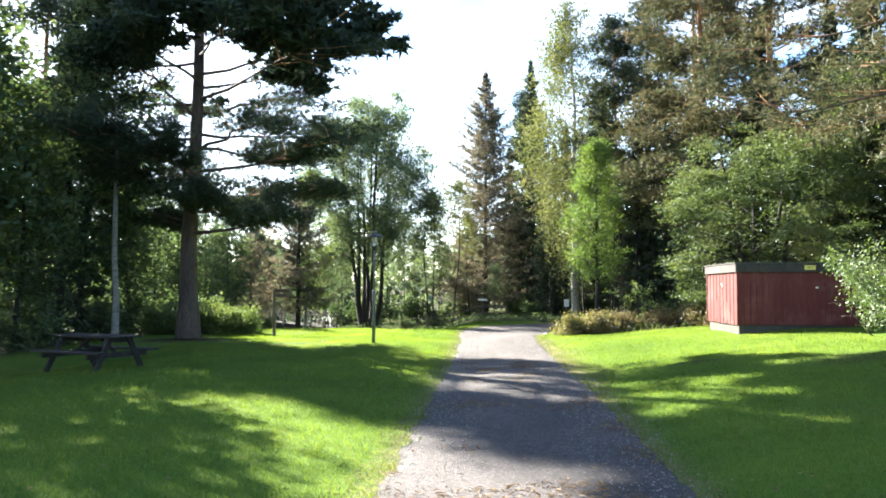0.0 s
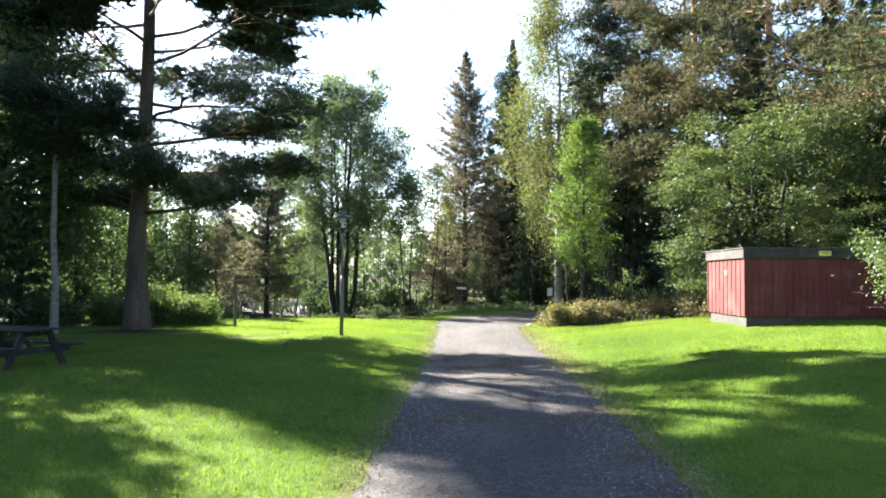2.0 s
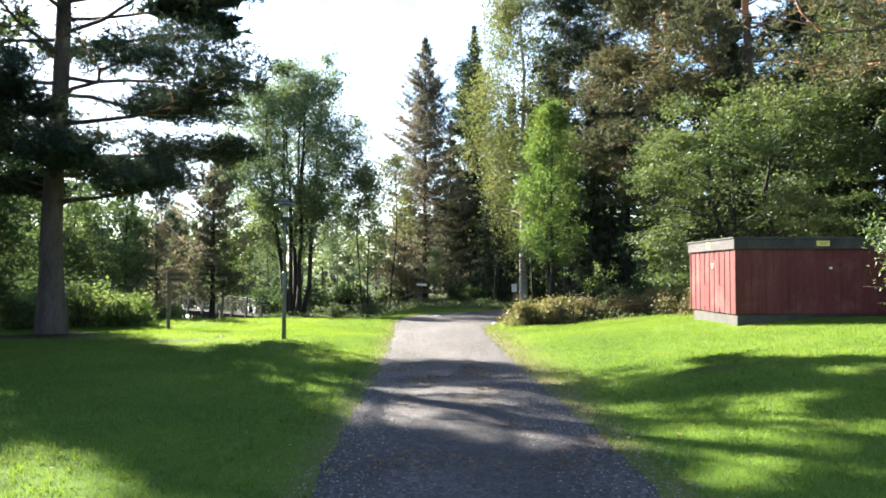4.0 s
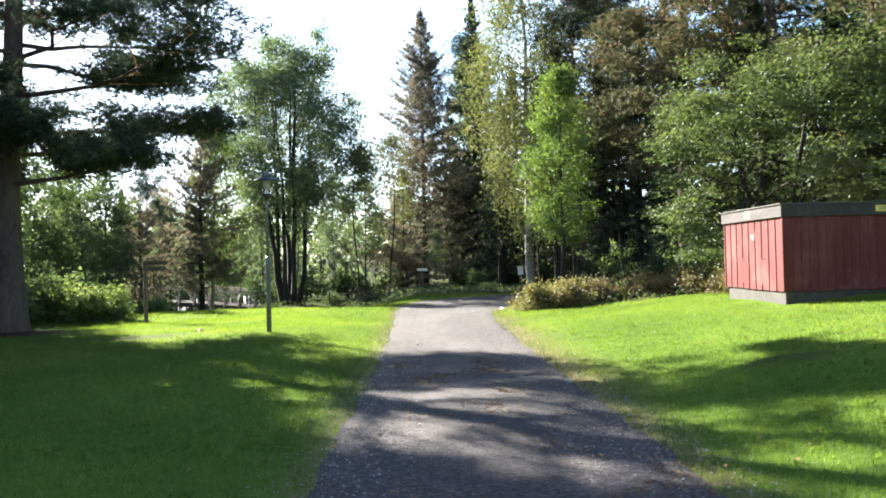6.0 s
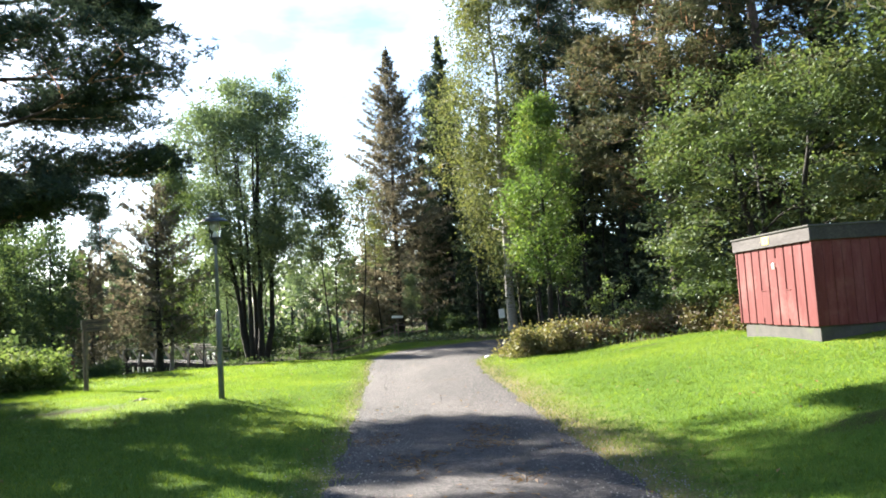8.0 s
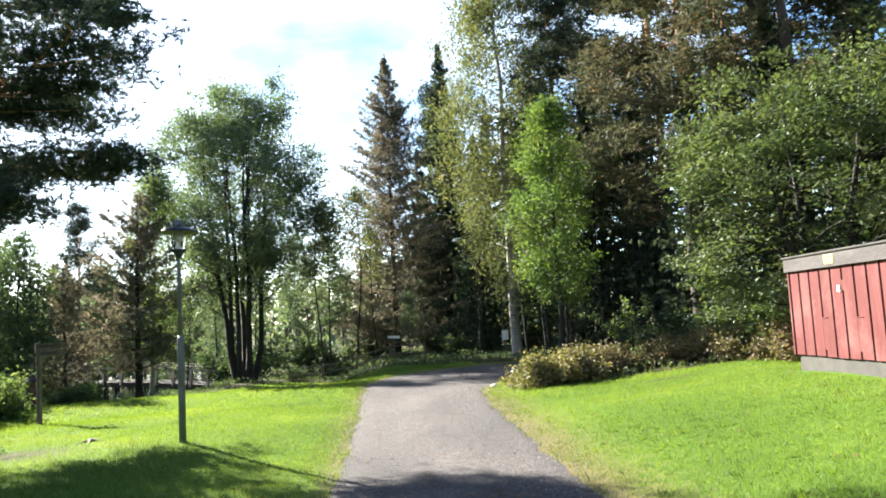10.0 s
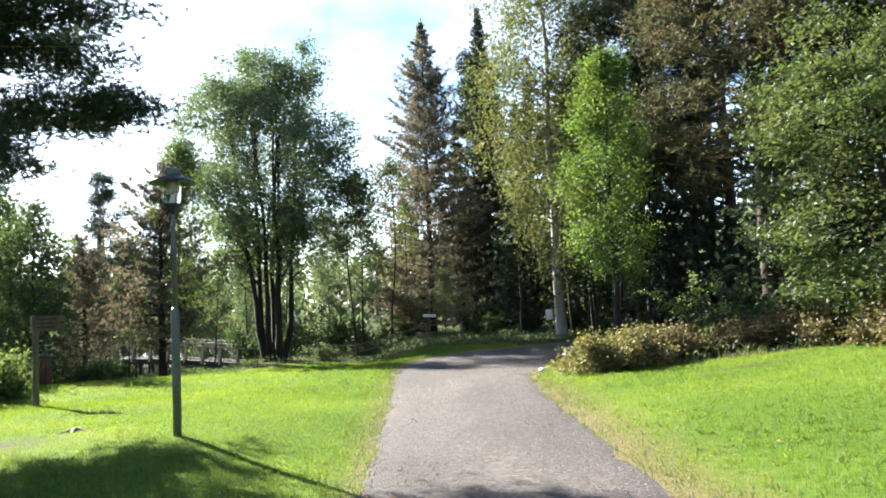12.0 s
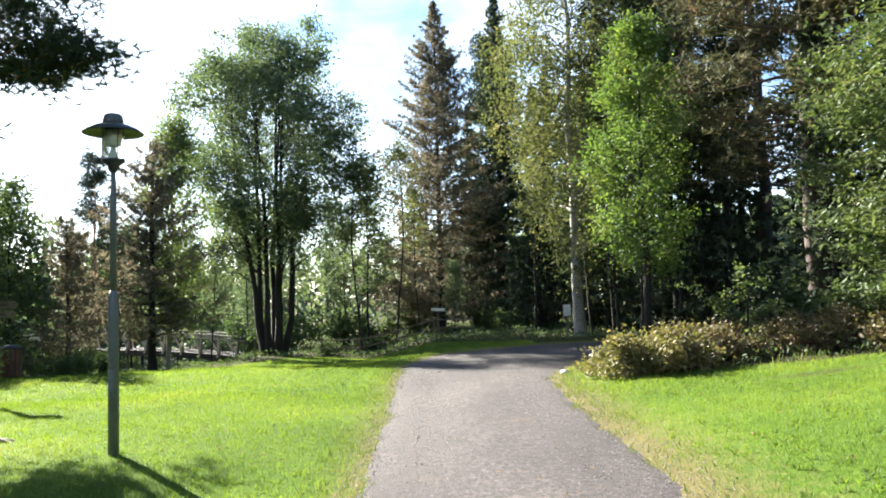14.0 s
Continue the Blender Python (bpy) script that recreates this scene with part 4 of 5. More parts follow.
# ---- wooden bridge ----
def bridge():
    """Arched footbridge: deck, two truss railings with posts, slanting struts, top and mid rails."""
    a, b = Vector((-9.3, 60.0, 0)), Vector((-30.5, 61.5, 0))
    way = (b - a).normalized()
    side = Vector((-way.y, way.x, 0))
    t = thing("bridge", "arched pale wooden footbridge with strutted truss railings", "bridge", (0, 0, 0))
    n = 20

    def at(i, off, z):
        u = i / n
        p = a + (b - a) * u + side * off
        return Vector((p.x, p.y, -1.85 + 0.85 * math.sin(math.pi * min(1, u * 0.95 + 0.02)) + z))

    for i in range(n):
        for k in range(4):
            p, q = at(i + k / 4, 0, 0), at(i + (k + 0.92) / 4, 0, 0)
            part("deck_plank", box(((q - p).length, 2.2, 0.05), (p + q) / 2, (0, 0, math.degrees(math.atan2(way.y, way.x))), 0.004), "dark_wood", t)
    for off in (-1.15, 1.15):
        for i in range(n):
            part("handrail", beam(at(i, off, 1.12), at(i + 1, off, 1.12), 0.16, 0.07), "bridge_wood", t)
            part("mid_rail", beam(at(i, off, 0.92), at(i + 1, off, 0.92), 0.05, 0.13), "bridge_wood", t)
            part("girder", beam(at(i, off, -0.12), at(i + 1, off, -0.12), 0.14, 0.30), "dark_wood", t)
            part("strut", beam(at(i, off * 1.32, -0.1), at(i, off, 0.98), 0.09, 0.07), "bridge_wood", t)
            part("post", beam(at(i, off, -0.2), at(i, off, 1.08), 0.1, 0.1), "brown_wood", t)
            part("diagonal", beam(at(i, off, 0.0), at(i + 0.5, off, 0.9), 0.06, 0.08), "bridge_wood", t)
    for u in (0.0, 20.0):
        p = at(u, 0, -1.1)
        part("abutment", box((1.2, 2.8, 2.4), p, (0, 0, math.degrees(math.atan2(way.y, way.x))), 0.03), "concrete", t)
    return t


bridge()


# ---- rail fence, notices, bin ----
def fence(points, high=1.0):
    t = thing("fence", "low dark wooden rail fence at the lawn's far edge", "fence")
    for p, q in zip(points, points[1:]):
        zp, zq = h(*p), h(*q)
        part("post", box((0.10, 0.10, high + 0.3), (p[0], p[1], zp + high / 2 - 0.12), bevel=0.01), "brown_wood", t)
        for zz in (0.35, 0.72):
            part("rail", beam((p[0], p[1] - 0.07, zp + zz), (q[0], q[1] - 0.07, zq + zz), 0.05, 0.06), "brown_wood", t)
    p = points[-1]
    part("post", box((0.10, 0.10, high + 0.3), (p[0], p[1], h(*p) + high / 2 - 0.12), bevel=0.01), "brown_wood", t)
    return t


fence([(-5.4 + 1.75 * k, 51.0 - 0.10 * k) for k in range(5)], 0.8)


def small_sign(x, y, high, w, d, label, tilt):
    t = thing("notice_board" if d > 0.2 else "direction_sign", label, "sign", (x, y, h(x, y)))
    part("post", box((0.07, 0.07, high + 0.2), (0, 0, high / 2 - 0.1), bevel=0.006), "brown_wood", t)
    part("panel", box((w, 0.03, d), (0.0, -0.055, high - d / 2), (0, tilt, 0), 0.004), "white_paint", t, "white panel")
    return t


small_sign(0.05, 50.0, 1.25, 0.62, 0.13, "small white direction sign on a brown wooden post", 3)
small_sign(5.0, 44.4, 1.25, 0.28, 0.42, "white paper notice board beside a birch trunk", -2)


def bin_(x, y):
    t = thing("litter_bin", "reddish-brown slatted litter bin with pale lid", "litter bin", (x, y, h(x, y)))
    for k in range(14):
        a = 2 * math.pi * k / 14
        part("slat", box((0.03, 0.10, 0.72), (0.25 * math.cos(a), 0.25 * math.sin(a), 0.44), (0, 0, math.degrees(a)), 0.004), "red_bin", t)
    part("liner", lathe([(0.22, 0.06), (0.235, 0.76)], 24), "felt", t)
    part("foot", lathe([(0.10, -0.06), (0.10, 0.08)], 18), "iron", t)
    part("lid", lathe([(0.28, 0.80), (0.29, 0.83), (0.16, 0.90), (0.0, 0.92)], 24), "grey_wood", t, "pale grey lid")
    return t


bin_(-11.4, 36.0)


def root(x, y, turn, s):
    """A weathered root that breaks the turf."""
    rng = np.random.default_rng(int(abs(x) * 10))
    tubes = []
    for k in range(5):
        pts = limb(rng, (0, 0, 0.03), k * 1.3, 5, 0.55 * s, -10, 6, 0.3)
        pts[:, 2] = np.linspace(0.02, -0.05, 6)
        tubes.append((pts, np.linspace(0.045, 0.012, 6), 7, 0))
    ob = new("tree_root", tubes_mesh("tree_root", tubes, ["brown_wood"]))
    ob.matrix_basis = pose(x, y, h(x, y), 0, 0, turn)
    return tagged(ob, "weathered brown root lying bare in the turf", "root")


root(-4.85, 24.15, -30, 0.7)


# ---- the trees that stand alone ----
make_tree("pine_tree", "tall old pine with long dark limbs and dead snags", "tree", *pine(472, 20.5, 0.29, 4.7, 0.17, limbs=62, subs=9, cl=24, per=8, length=0.15, width=0.025, sig=0.17, dead=14, el=6, bend=-6, spray=0.36, wide=lambda f: 0.56 + 0.46 * min(1, f / 0.22) - 0.55 * max(0, f - 0.5) ** 1.2, lead=(-0.2, 0.35), coarse=9.3, fill=7.0), (-9.75, 25.1))
make_tree("alder_tree", "many-stemmed alder with dense grey-green crown", "tree", *broadleaf(21, 16.2, 0.15, 2.9, 0.24, "leaves_alder", "grey_bark", stems=7, spread=1.1, limbs=17, subs=4, per=15, sig=0.30, size=0.165, el=52, bend=14, egg=(930, (0, 0, 10.6), (5.0, 5.0, 6.1), 85, 0.34, 0.5, -0.12, 0.42)), (-7.95, 52.4))
make_tree("birch_tree", "large yellowing birch with hanging twigs", "tree", *broadleaf(31, 19.3, 0.19, 3.2, 0.22, "leaves_birch", "birch_bark", limbs=42, subs=5, per=24, sig=0.30, size=0.155, el=48, bend=-25, droop=1.0, twig_drop=0.45, egg=(560, (-0.3, 0, 11.0), (3.1, 3.1, 9.2), 66, 0.28, 0.4, -0.02, 0.6)), (5.65, 45.3))
make_tree("aspen_tree", "young bright green tree with sunlit leaves", "tree", *broadleaf(41, 8.3, 0.085, 1.45, 0.24, "leaves_bright", "grey_bark", limbs=40, subs=5, per=34, sig=0.19, size=0.088, ratio=0.75, el=45, bend=5, droop=0.4, twig_drop=0.12), (5.35, 34.2))
RW = broadleaf(51, 7.2, 0.13, 2.7, 0.06, "leaves_rowan", "grey_bark", stems=4, spread=1.2, limbs=15, subs=4, per=13, sig=0.26, size=0.135, ratio=0.46, el=32, bend=-18, droop=0.7, up=0.9, egg=(820, (0.4, 0, 3.6), (4.1, 3.8, 4.0), 120, 0.25, 0.72, 0.05, 0.50, 0.40))
rowan = make_tree("rowan_tree", "broad bushy rowan with layered drooping leaves behind the shed", "tree", *RW, (10.7, 28.6), 0, "rowans behind the shed")
copy_thing(rowan, pose(16.3, 28.6, h(16.3, 28.6) - 0.04, 0, 0, 130) @ Matrix.Scale(1.28, 4))
make_tree("larch_tree", "tall brownish conifer with thin pointed top", "tree", *spruce(61, 18.9, 0.17, 4.7, 0.04, "needles_brown", gap=0.36, each=8, dense=20, length=0.31, width=0.09, droop=-4, power=0.8, ragged=0.4), (0.2, 58.0))
make_tree("spruce_tree", "dark narrow spruce with a pointed top", "tree", *spruce(71, 20.2, 0.2, 3.4, 0.04, "needles_spruce", gap=0.34, each=8, dense=22, length=0.34, width=0.09, droop=-20, power=0.8), (3.75, 59.8))
make_tree("birch_tree", "light green drooping birch at the lawn's edge", "tree", *broadleaf(81, 10.5, 0.09, 1.6, 0.22, "leaves_pale", "birch_bark", limbs=30, subs=5, per=34, sig=0.28, size=0.135, el=45, bend=-20, droop=1.0, twig_drop=0.4), (-11.0, 46.6))
bridge_conifer = make_tree("conifer_tree", "young conifer with dull brown boughs by the bridge", "tree", *spruce(91, 9.2, 0.15, 2.7, 0.16, "needles_brown", gap=0.42, each=8, dense=24, length=0.26, width=0.08, droop=-4, power=0.55, ragged=0.5), (-11.0, 45.0), 0, "conifers by the bridge")
copy_thing(bridge_conifer, pose(-13.3, 43.0, h(-13.3, 43.0) - 0.04, 0, 0, 140) @ Matrix.Scale(0.66, 4))
make_tree("birch_tree", "slender white-stemmed birch beside the old pine", "tree", *broadleaf(82, 13.5, 0.10, 1.9, 0.38, "leaves_dark", "birch_bark", limbs=30, subs=5, per=26, sig=0.30, size=0.14, el=45, bend=-15, droop=0.8, twig_drop=0.3), (-12.1, 24.6))

# tall pines over the shed
PR = pine(12, 21.0, 0.25, 4.6, 0.24, "needles_olive", limbs=56, subs=6, cl=10, per=5, length=0.26, width=0.06, sig=0.30, dead=16, el=4, bend=-4)
p_right = make_tree("pine_tree", "tall pine with brown-green limbs behind the shed", "tree", *PR, (13.1, 33.5), 40, "pines behind the shed")
for x, y, tr, s in ((10.65, 36.1, 150, 0.98), (15.5, 24.0, 250, 1.0), (12.6, 44.0, 75, 1.04)):
    copy_thing(p_right, pose(x, y, h(x, y) - 0.04, 0, 0, tr) @ Matrix.Scale(s, 4))
PN = pine(13, 17.5, 0.24, 5.6, 0.30, "needles_olive", limbs=40, subs=8, cl=11, per=8, length=0.2, width=0.034, sig=0.28, dead=8, el=2, bend=2, lead=(3.3, 0.45))
make_tree("pine_tree", "pine whose long limbs reach over the lawn", "tree", *PN, (13.4, 17.6), 0)

# the woods: a few kinds, repeated
WB = broadleaf(101, 13.0, 0.12, 2.7, 0.18, "leaves_dark", "grey_bark", limbs=18, subs=3, per=9, sig=0.42, size=0.29, el=45, bend=5, egg=(240, (0, 0, 6.8), (2.9, 2.9, 6.2), 26, 0.42, 0.4, -0.2))
WS = spruce(102, 16.0, 0.17, 2.7, 0.06, "needles_spruce", gap=0.55, each=5, dense=8, length=0.5, width=0.18, droop=-18, power=0.85)
WP = pine(103, 17.0, 0.18, 2.8, 0.38, "needles_pine", limbs=30, subs=5, cl=8, per=6, length=0.28, width=0.05, sig=0.3, dead=10)
WY = broadleaf(104, 9.0, 0.06, 1.5, 0.30, "leaves_alder", "grey_bark", limbs=22, subs=4, per=15, sig=0.32, size=0.2, el=50, bend=5)
WT = broadleaf(105, 10.5, 0.05, 1.2, 0.58, "leaves_birch", "grey_bark", limbs=12, subs=3, per=14, sig=0.28, size=0.17, el=50, bend=-10, droop=0.6)
KINDS = {
    "b": ("deciduous_tree", "dark green leafy tree at the wood's edge", WB, "leafy trees of the wood"),
    "s": ("spruce_tree", "dark spruce standing in the wood", WS, "spruces of the wood"),
    "p": ("pine_tree", "slim pine standing in the wood", WP, "pines of the wood"),
    "y": ("young_tree", "young grey-green tree on the river bank", WY, "young trees"),
    "t": ("birch_sapling", "thin grey birch stem with a small crown", WT, "thin birches"),
}
WOOD = """
b -17.5 18.5 0.85; b -15.2 28.0 0.95; s -14.6 25.4 0.9; b -21.0 29.5 1.1; p -18.0 29.5 1.05; b -20.5 33.0 1.0; y -14.6 29.5 0.9; s -18.0 31.0 0.95; p -22.0 22.0 1.1
b -19.5 47.0 0.85; b -23.5 48.5 0.9; s -19.2 55.0 0.62; b -18.2 41.0 0.72; y -18.0 60.0 1.1; b -27.0 55.0 0.9; y -21.8 52.5 1.0; p -15.8 50.0 0.55; y -13.8 48.5 0.7
y -3.5 53.6 1.12; y -11.0 52.5 0.75; t -2.1 53.0 0.95; t -0.9 55.0 0.75; y -5.4 59.0 0.85;  t -3.6 51.5 0.9; y 0.8 52.6 0.42; y -11.6 62.0 1.1; y -9.0 61.0 1.0
b -20.0 82.0 0.8; y -7.0 66.0 1.1; b -36.0 64.0 0.9; b -40.0 56.0 1.0; b -34.0 46.0 1.0; s -29.0 40.0 1.0; s -30.0 84.0 0.9; y -15.0 76.0 1.1
s 2.0 61.5 0.95; s 6.2 57.0 1.0; s 8.5 52.5 1.05; s 5.0 53.0 0.85; b 7.6 49.5 1.0; p 8.4 46.0 1.0; s 10.5 47.5 1.1; p 11.0 51.0 1.15; s 13.5 49.0 1.15; b 9.0 56.0 1.2; s 17.0 46.0 1.2; p 3.6 63.0 1.0; s 8.9 43.5 0.8; s 10.6 42.8 0.9
t 6.9 43.8 1.0; t 7.5 42.8 0.9; t 8.0 44.6 1.0; t 6.3 46.2 1.05; t 8.8 42.4 0.85; t 7.9 43.6 0.8; t 7.2 42.0 0.9; t 6.9 44.9 0.75; t 10.4 42.0 0.9; t 9.8 42.8 0.85; t 4.4 49.5 0.9
s 10.4 34.6 0.7; s 14.0 36.0 1.05; s 15.8 34.0 1.0; s 12.2 33.2 0.75; s 14.8 28.8 0.9; s 17.0 30.0 1.05; s 18.5 25.5 1.05; b 17.0 21.0 0.9; b 18.5 16.0 0.95; s 21.5 34.5 1.2; s 24.0 27.0 1.2; s 20.0 41.0 1.2; b 22.0 48.0 1.2
b -13.8 13.5 1.0; b -14.9 18.9 1.10; b -13.9 21.9 0.74; b -15.5 21.1 1.0; b -14.9 31.4 0.72; b -13.6 39.5 0.58; b -15.5 42.0 0.65; b -16.6 33.4 0.75; b -17.0 8.0 1.1; p -12.0 7.0 1.0; s -16.5 14.5 1.0; b -21.0 14.0 1.1; s -24.0 9.0 1.2; b -26.0 20.0 1.1; b -27.0 29.0 1.0
b 11.8 9.0 0.9; s 13.0 5.0 1.0; b 11.0 1.0 0.95; p 11.5 12.2 0.85; s 9.5 -5.0 1.0; b 15.0 -3.0 1.0; b -10.5 -2.0 1.0; s 3.5 -14.0 1.0; s -12.0 -9.0 1.1; b -6.0 -16.0 1.1; s 9.0 -15.0 1.1; b 0.0 -24.0 1.1
"""
first, turn_rng = {}, random.Random(9)
for line in WOOD.strip().splitlines():
    for item in line.split(";"):
        k, x, y, s = item.split()
        x, y, s = float(x), float(y), float(s)
        name, label, meshes, group = KINDS[k]
        m = pose(x, y, h(x, y) - 0.05, turn_rng.uniform(-2, 2), turn_rng.uniform(-2, 2), turn_rng.uniform(0, 360)) @ Matrix.Diagonal((s * turn_rng.uniform(0.92, 1.08), s * turn_rng.uniform(0.92, 1.08), s, 1))
        if k in first:
            copy_thing(first[k], m)
        else:
            first[k] = make_tree(name, label, "tree", *meshes, (x, y), 0, group)
            first[k].matrix_basis = m

def far_woods():
    """The woods across the river, too far off to count: clumps of foliage on thin stems."""
    rng = np.random.default_rng(401)
    pts, tubes = [], []
    for i in range(620):
        a, r = rng.uniform(-0.85, 0.5), rng.uniform(84, 135)
        x, y = r * math.sin(a), 8 + r * math.cos(a)
        hh = rng.uniform(8, 13) * (0.55 + 0.45 * min(1, r / 120))
        z = h(x, y)
        if abs(x + 25.0 + 0.30 * (70 - y)) < 8.5:
            continue
        tubes.append((np.array([(x, y, z - 0.2), (x, y, z + hh * 0.8)]), np.array([0.13, 0.05]), 4, 0))
        n = 85
        u = rng.random(n)
        w = 2.2 * np.sqrt(1.02 - u) * (0.35 + 0.65 * rng.random(n)) * (0.6 + 0.4 * (i % 3 > 0))
        t = rng.uniform(0, 6.28, n)
        pts.append(np.stack([x + w * np.cos(t), y + w * np.sin(t), z + hh * (0.08 + 0.92 * u)], 1))
    v, f = leaf_quads(rng, np.concatenate(pts), 1.15, 0.6, 0.3, 0.2)
    tagged(new("far_woods", mesh_from("far_woods", v, f, ["leaves_alder"])), "green woods across the river", "woods", kind="stuff")
    tagged(new("far_trunks", tubes_mesh("far_trunks", tubes, ["grey_bark"])), "stems of the woods across the river", "woods", kind="stuff")


far_woods()

# ---- bushes ----
make_shrub("bush", "light green leafy bush by the red shed", "bush", shrub(201, 1.65, 0.8, "leaves_bush", 26, 34, 0.075, 0.6, 0.10, el=76), (9.2, 15.3))
make_shrub("juniper_bush", "dense olive-green juniper bush beside the leafy bush", "bush", shrub(202, 2.4, 0.9, "juniper", 30, 44, 0.10, 0.24, 0.12, el=78), (10.1, 15.4))
make_shrub("bush", "tall bush with bare grey twigs on top", "bush", shrub(203, 2.25, 1.0, "leaves_bush", 18, 30, 0.08, 0.55, 0.13, el=76, bare=6), (9.9, 16.9))
RB = shrub(209, 1.25, 1.0, "leaves_pale", 22, 26, 0.11, 0.6, 0.14, el=52)
bank_bush = make_shrub("bush", "sunlit pale green bush at the lawn's edge", "bush", RB, (-10.8, 29.5), 0, "pale bushes at the lawn's edge")
for x, y, sc, tr in ((-11.9, 28.8, 0.9, 80), (-9.9, 30.6, 0.8, 190), (-11.6, 30.4, 1.05, 290)):
    copy_thing(bank_bush, pose(x, y, h(x, y) - 0.04, 0, 0, tr) @ Matrix.Scale(sc, 4))
SH = shrub(204, 0.85, 0.8, "leaves_autumn", 18, 13, 0.10, 0.6, 0.11, el=50)
row = None
for x, y, s, tr in ((5.2, 30.5, 0.85, 0), (6.0, 30.8, 0.78, 70), (6.8, 31.0, 0.76, 130), (7.6, 31.0, 0.8, 200), (8.4, 30.3, 0.9, 260), (8.9, 29.2, 0.95, 310), (9.2, 27.8, 1.0, 20), (9.4, 26.3, 1.0, 95), (6.3, 31.8, 0.85, 160), (7.6, 32.0, 0.85, 240), (8.8, 31.5, 0.9, 30), (4.9, 31.2, 0.8, 280)):
    if row is None:
        row = make_shrub("low_shrub", "low shrub with browning autumn leaves along the bank", "shrub", SH, (x, y), tr, "low shrubs on the bank")
    else:
        copy_thing(row, pose(x, y, h(x, y) - 0.04, 0, 0, tr) @ Matrix.Scale(s, 4))
make_shrub("low_shrub", "low yellowing shrub at the corner of the lane", "shrub", shrub(205, 0.82, 0.95, "leaves_turning", 30, 24, 0.095, 0.6, 0.12, el=46), (4.25, 30.1), 0, "low shrubs on the bank")
make_shrub("sapling", "pale green sapling above the low shrubs", "shrub", shrub(206, 1.9, 0.12, "leaves_pale", 3, 15, 0.085, 0.65, 0.075, el=88), (6.75, 31.4))
UB = shrub(207, 1.5, 1.5, "leaves_dark", 10, 10, 0.2, 0.6, 0.2, el=50)
under = None
for x, y, s, tr in ((-12.3, 31.5, 0.75, 0), (-13.6, 33.5, 0.9, 50), (-15.2, 31.0, 1.0, 90), (-13.3, 37.5, 0.8, 140), (-15.5, 39.0, 1.0, 190), (-16.4, 42.5, 0.8, 250), (-17.5, 47.0, 0.9, 30), (-15.0, 49.5, 0.7, 120), (-13.8, 27.0, 0.8, 340), (-15.0, 23.5, 0.9, 15), (-13.2, 21.3, 0.7, 60), (-15.8, 20.0, 0.9, 110), (-17.5, 28.0, 1.0, 160),
                    (-3.4, 52.3, 0.5, 200), (-5.2, 51.6, 0.5, 300), (11.2, 31.0, 0.9, 20), (13.0, 29.5, 1.1, 120), (12.3, 26.2, 1.0, 220), (9.6, 33.6, 0.9, 320), (11.5, 35.0, 1.0, 60), (14.2, 25.0, 1.1, 170), (12.5, 21.0, 1.0, 270), (8.3, 35.4, 0.7, 30), (13.5, 14.0, 1.1, 75), (2.6, 57.0, 0.8, 0), (5.2, 55.0, 0.8, 90), (-8.6, 57.5, 1.2, 40), (-6.0, 59.0, 1.3, 130), (-3.6, 58.0, 1.1, 220), (-1.2, 59.5, 1.2, 310), (-10.6, 59.5, 1.2, 15), (7.0, 51.0, 0.9, 75), (9.0, 48.6, 1.0, 160), (3.6, 52.6, 0.7, 250), (-18.6, 50.5, 1.2, 200)):
    if under is None:
        under = make_shrub("undergrowth_bush", "dark green undergrowth bush at the wood's edge", "bush", UB, (x, y), tr, "undergrowth")
    else:
        copy_thing(under, pose(x, y, h(x, y) - 0.04, 0, 0, tr) @ Matrix.Scale(s, 4))
PB = shrub(208, 1.1, 1.2, "leaves_pale", 16, 18, 0.12, 0.6, 0.16, el=50)
pale = None
for x, y, s, tr in ((-11.5, 33.2, 0.9, 0), (-12.6, 34.8, 1.0, 80), (-11.9, 40.5, 0.8, 160), (-12.4, 29.3, 0.8, 240)):
    if pale is None:
        pale = make_shrub("bank_bush", "sunlit pale green bush on the river bank", "bush", PB, (x, y), tr, "bank bushes")
    else:
        copy_thing(pale, pose(x, y, h(x, y) - 0.04, 0, 0, tr) @ Matrix.Scale(s, 4))


# ---- grass, stones, fallen leaves ----
def scatter(seed, n, x0, x1, y0, y1):
    rng = np.random.default_rng(seed)
    return rng, rng.uniform(x0, x1, n), rng.uniform(y0, y1, n)


def blades(rng, x, y, high, wide, lean=0.6):
    n = len(x)
    z = gz(x, y)
    a = rng.uniform(0, 2 * math.pi, n)
    hh = high * rng.uniform(0.5, 1.4, n)
    sx, sy = np.cos(a) * wide / 2, np.sin(a) * wide / 2
    lx, ly = rng.normal(0, lean, n) * hh, rng.normal(0, lean, n) * hh
    v = np.stack([np.stack([x - sx, y - sy, z - 0.01], 1), np.stack([x + sx, y + sy, z - 0.01], 1), np.stack([x + lx, y + ly, z + hh], 1)], 1).reshape(-1, 3)
    return v, np.arange(3 * n).reshape(-1, 3)


rng, x, y = scatter(301, 440000, -9.5, 9.5, 2.0, 29.0)
near = np.abs(x - 1.0) / (1.5 + 0.55 * np.clip(y + 1, 0, 30))
gap = off_road(x, y)
keep = (gap > -0.16 + 0.42 * rng.random(len(x)) ** 1.5) & (rng.random(len(x)) > 0.75 * dry_at(x, y, gap)) & (near < 1.35) & (soil_at(x, y) + rng.random(len(x)) * 0.5 < 0.62) & (floor_at(x, y) < 0.5)
keep &= ~((x > 7.4) & (x < 11.3) & (y > 21.05) & (y < 24.2))
x, y = x[keep], y[keep]
v, f = blades(rng, x, y, 0.042, 0.011, 0.55)
tagged(new("grass", mesh_from("grass", v, f, ["blades"])), "short green grass blades of the mown lawn", "grass", kind="stuff")

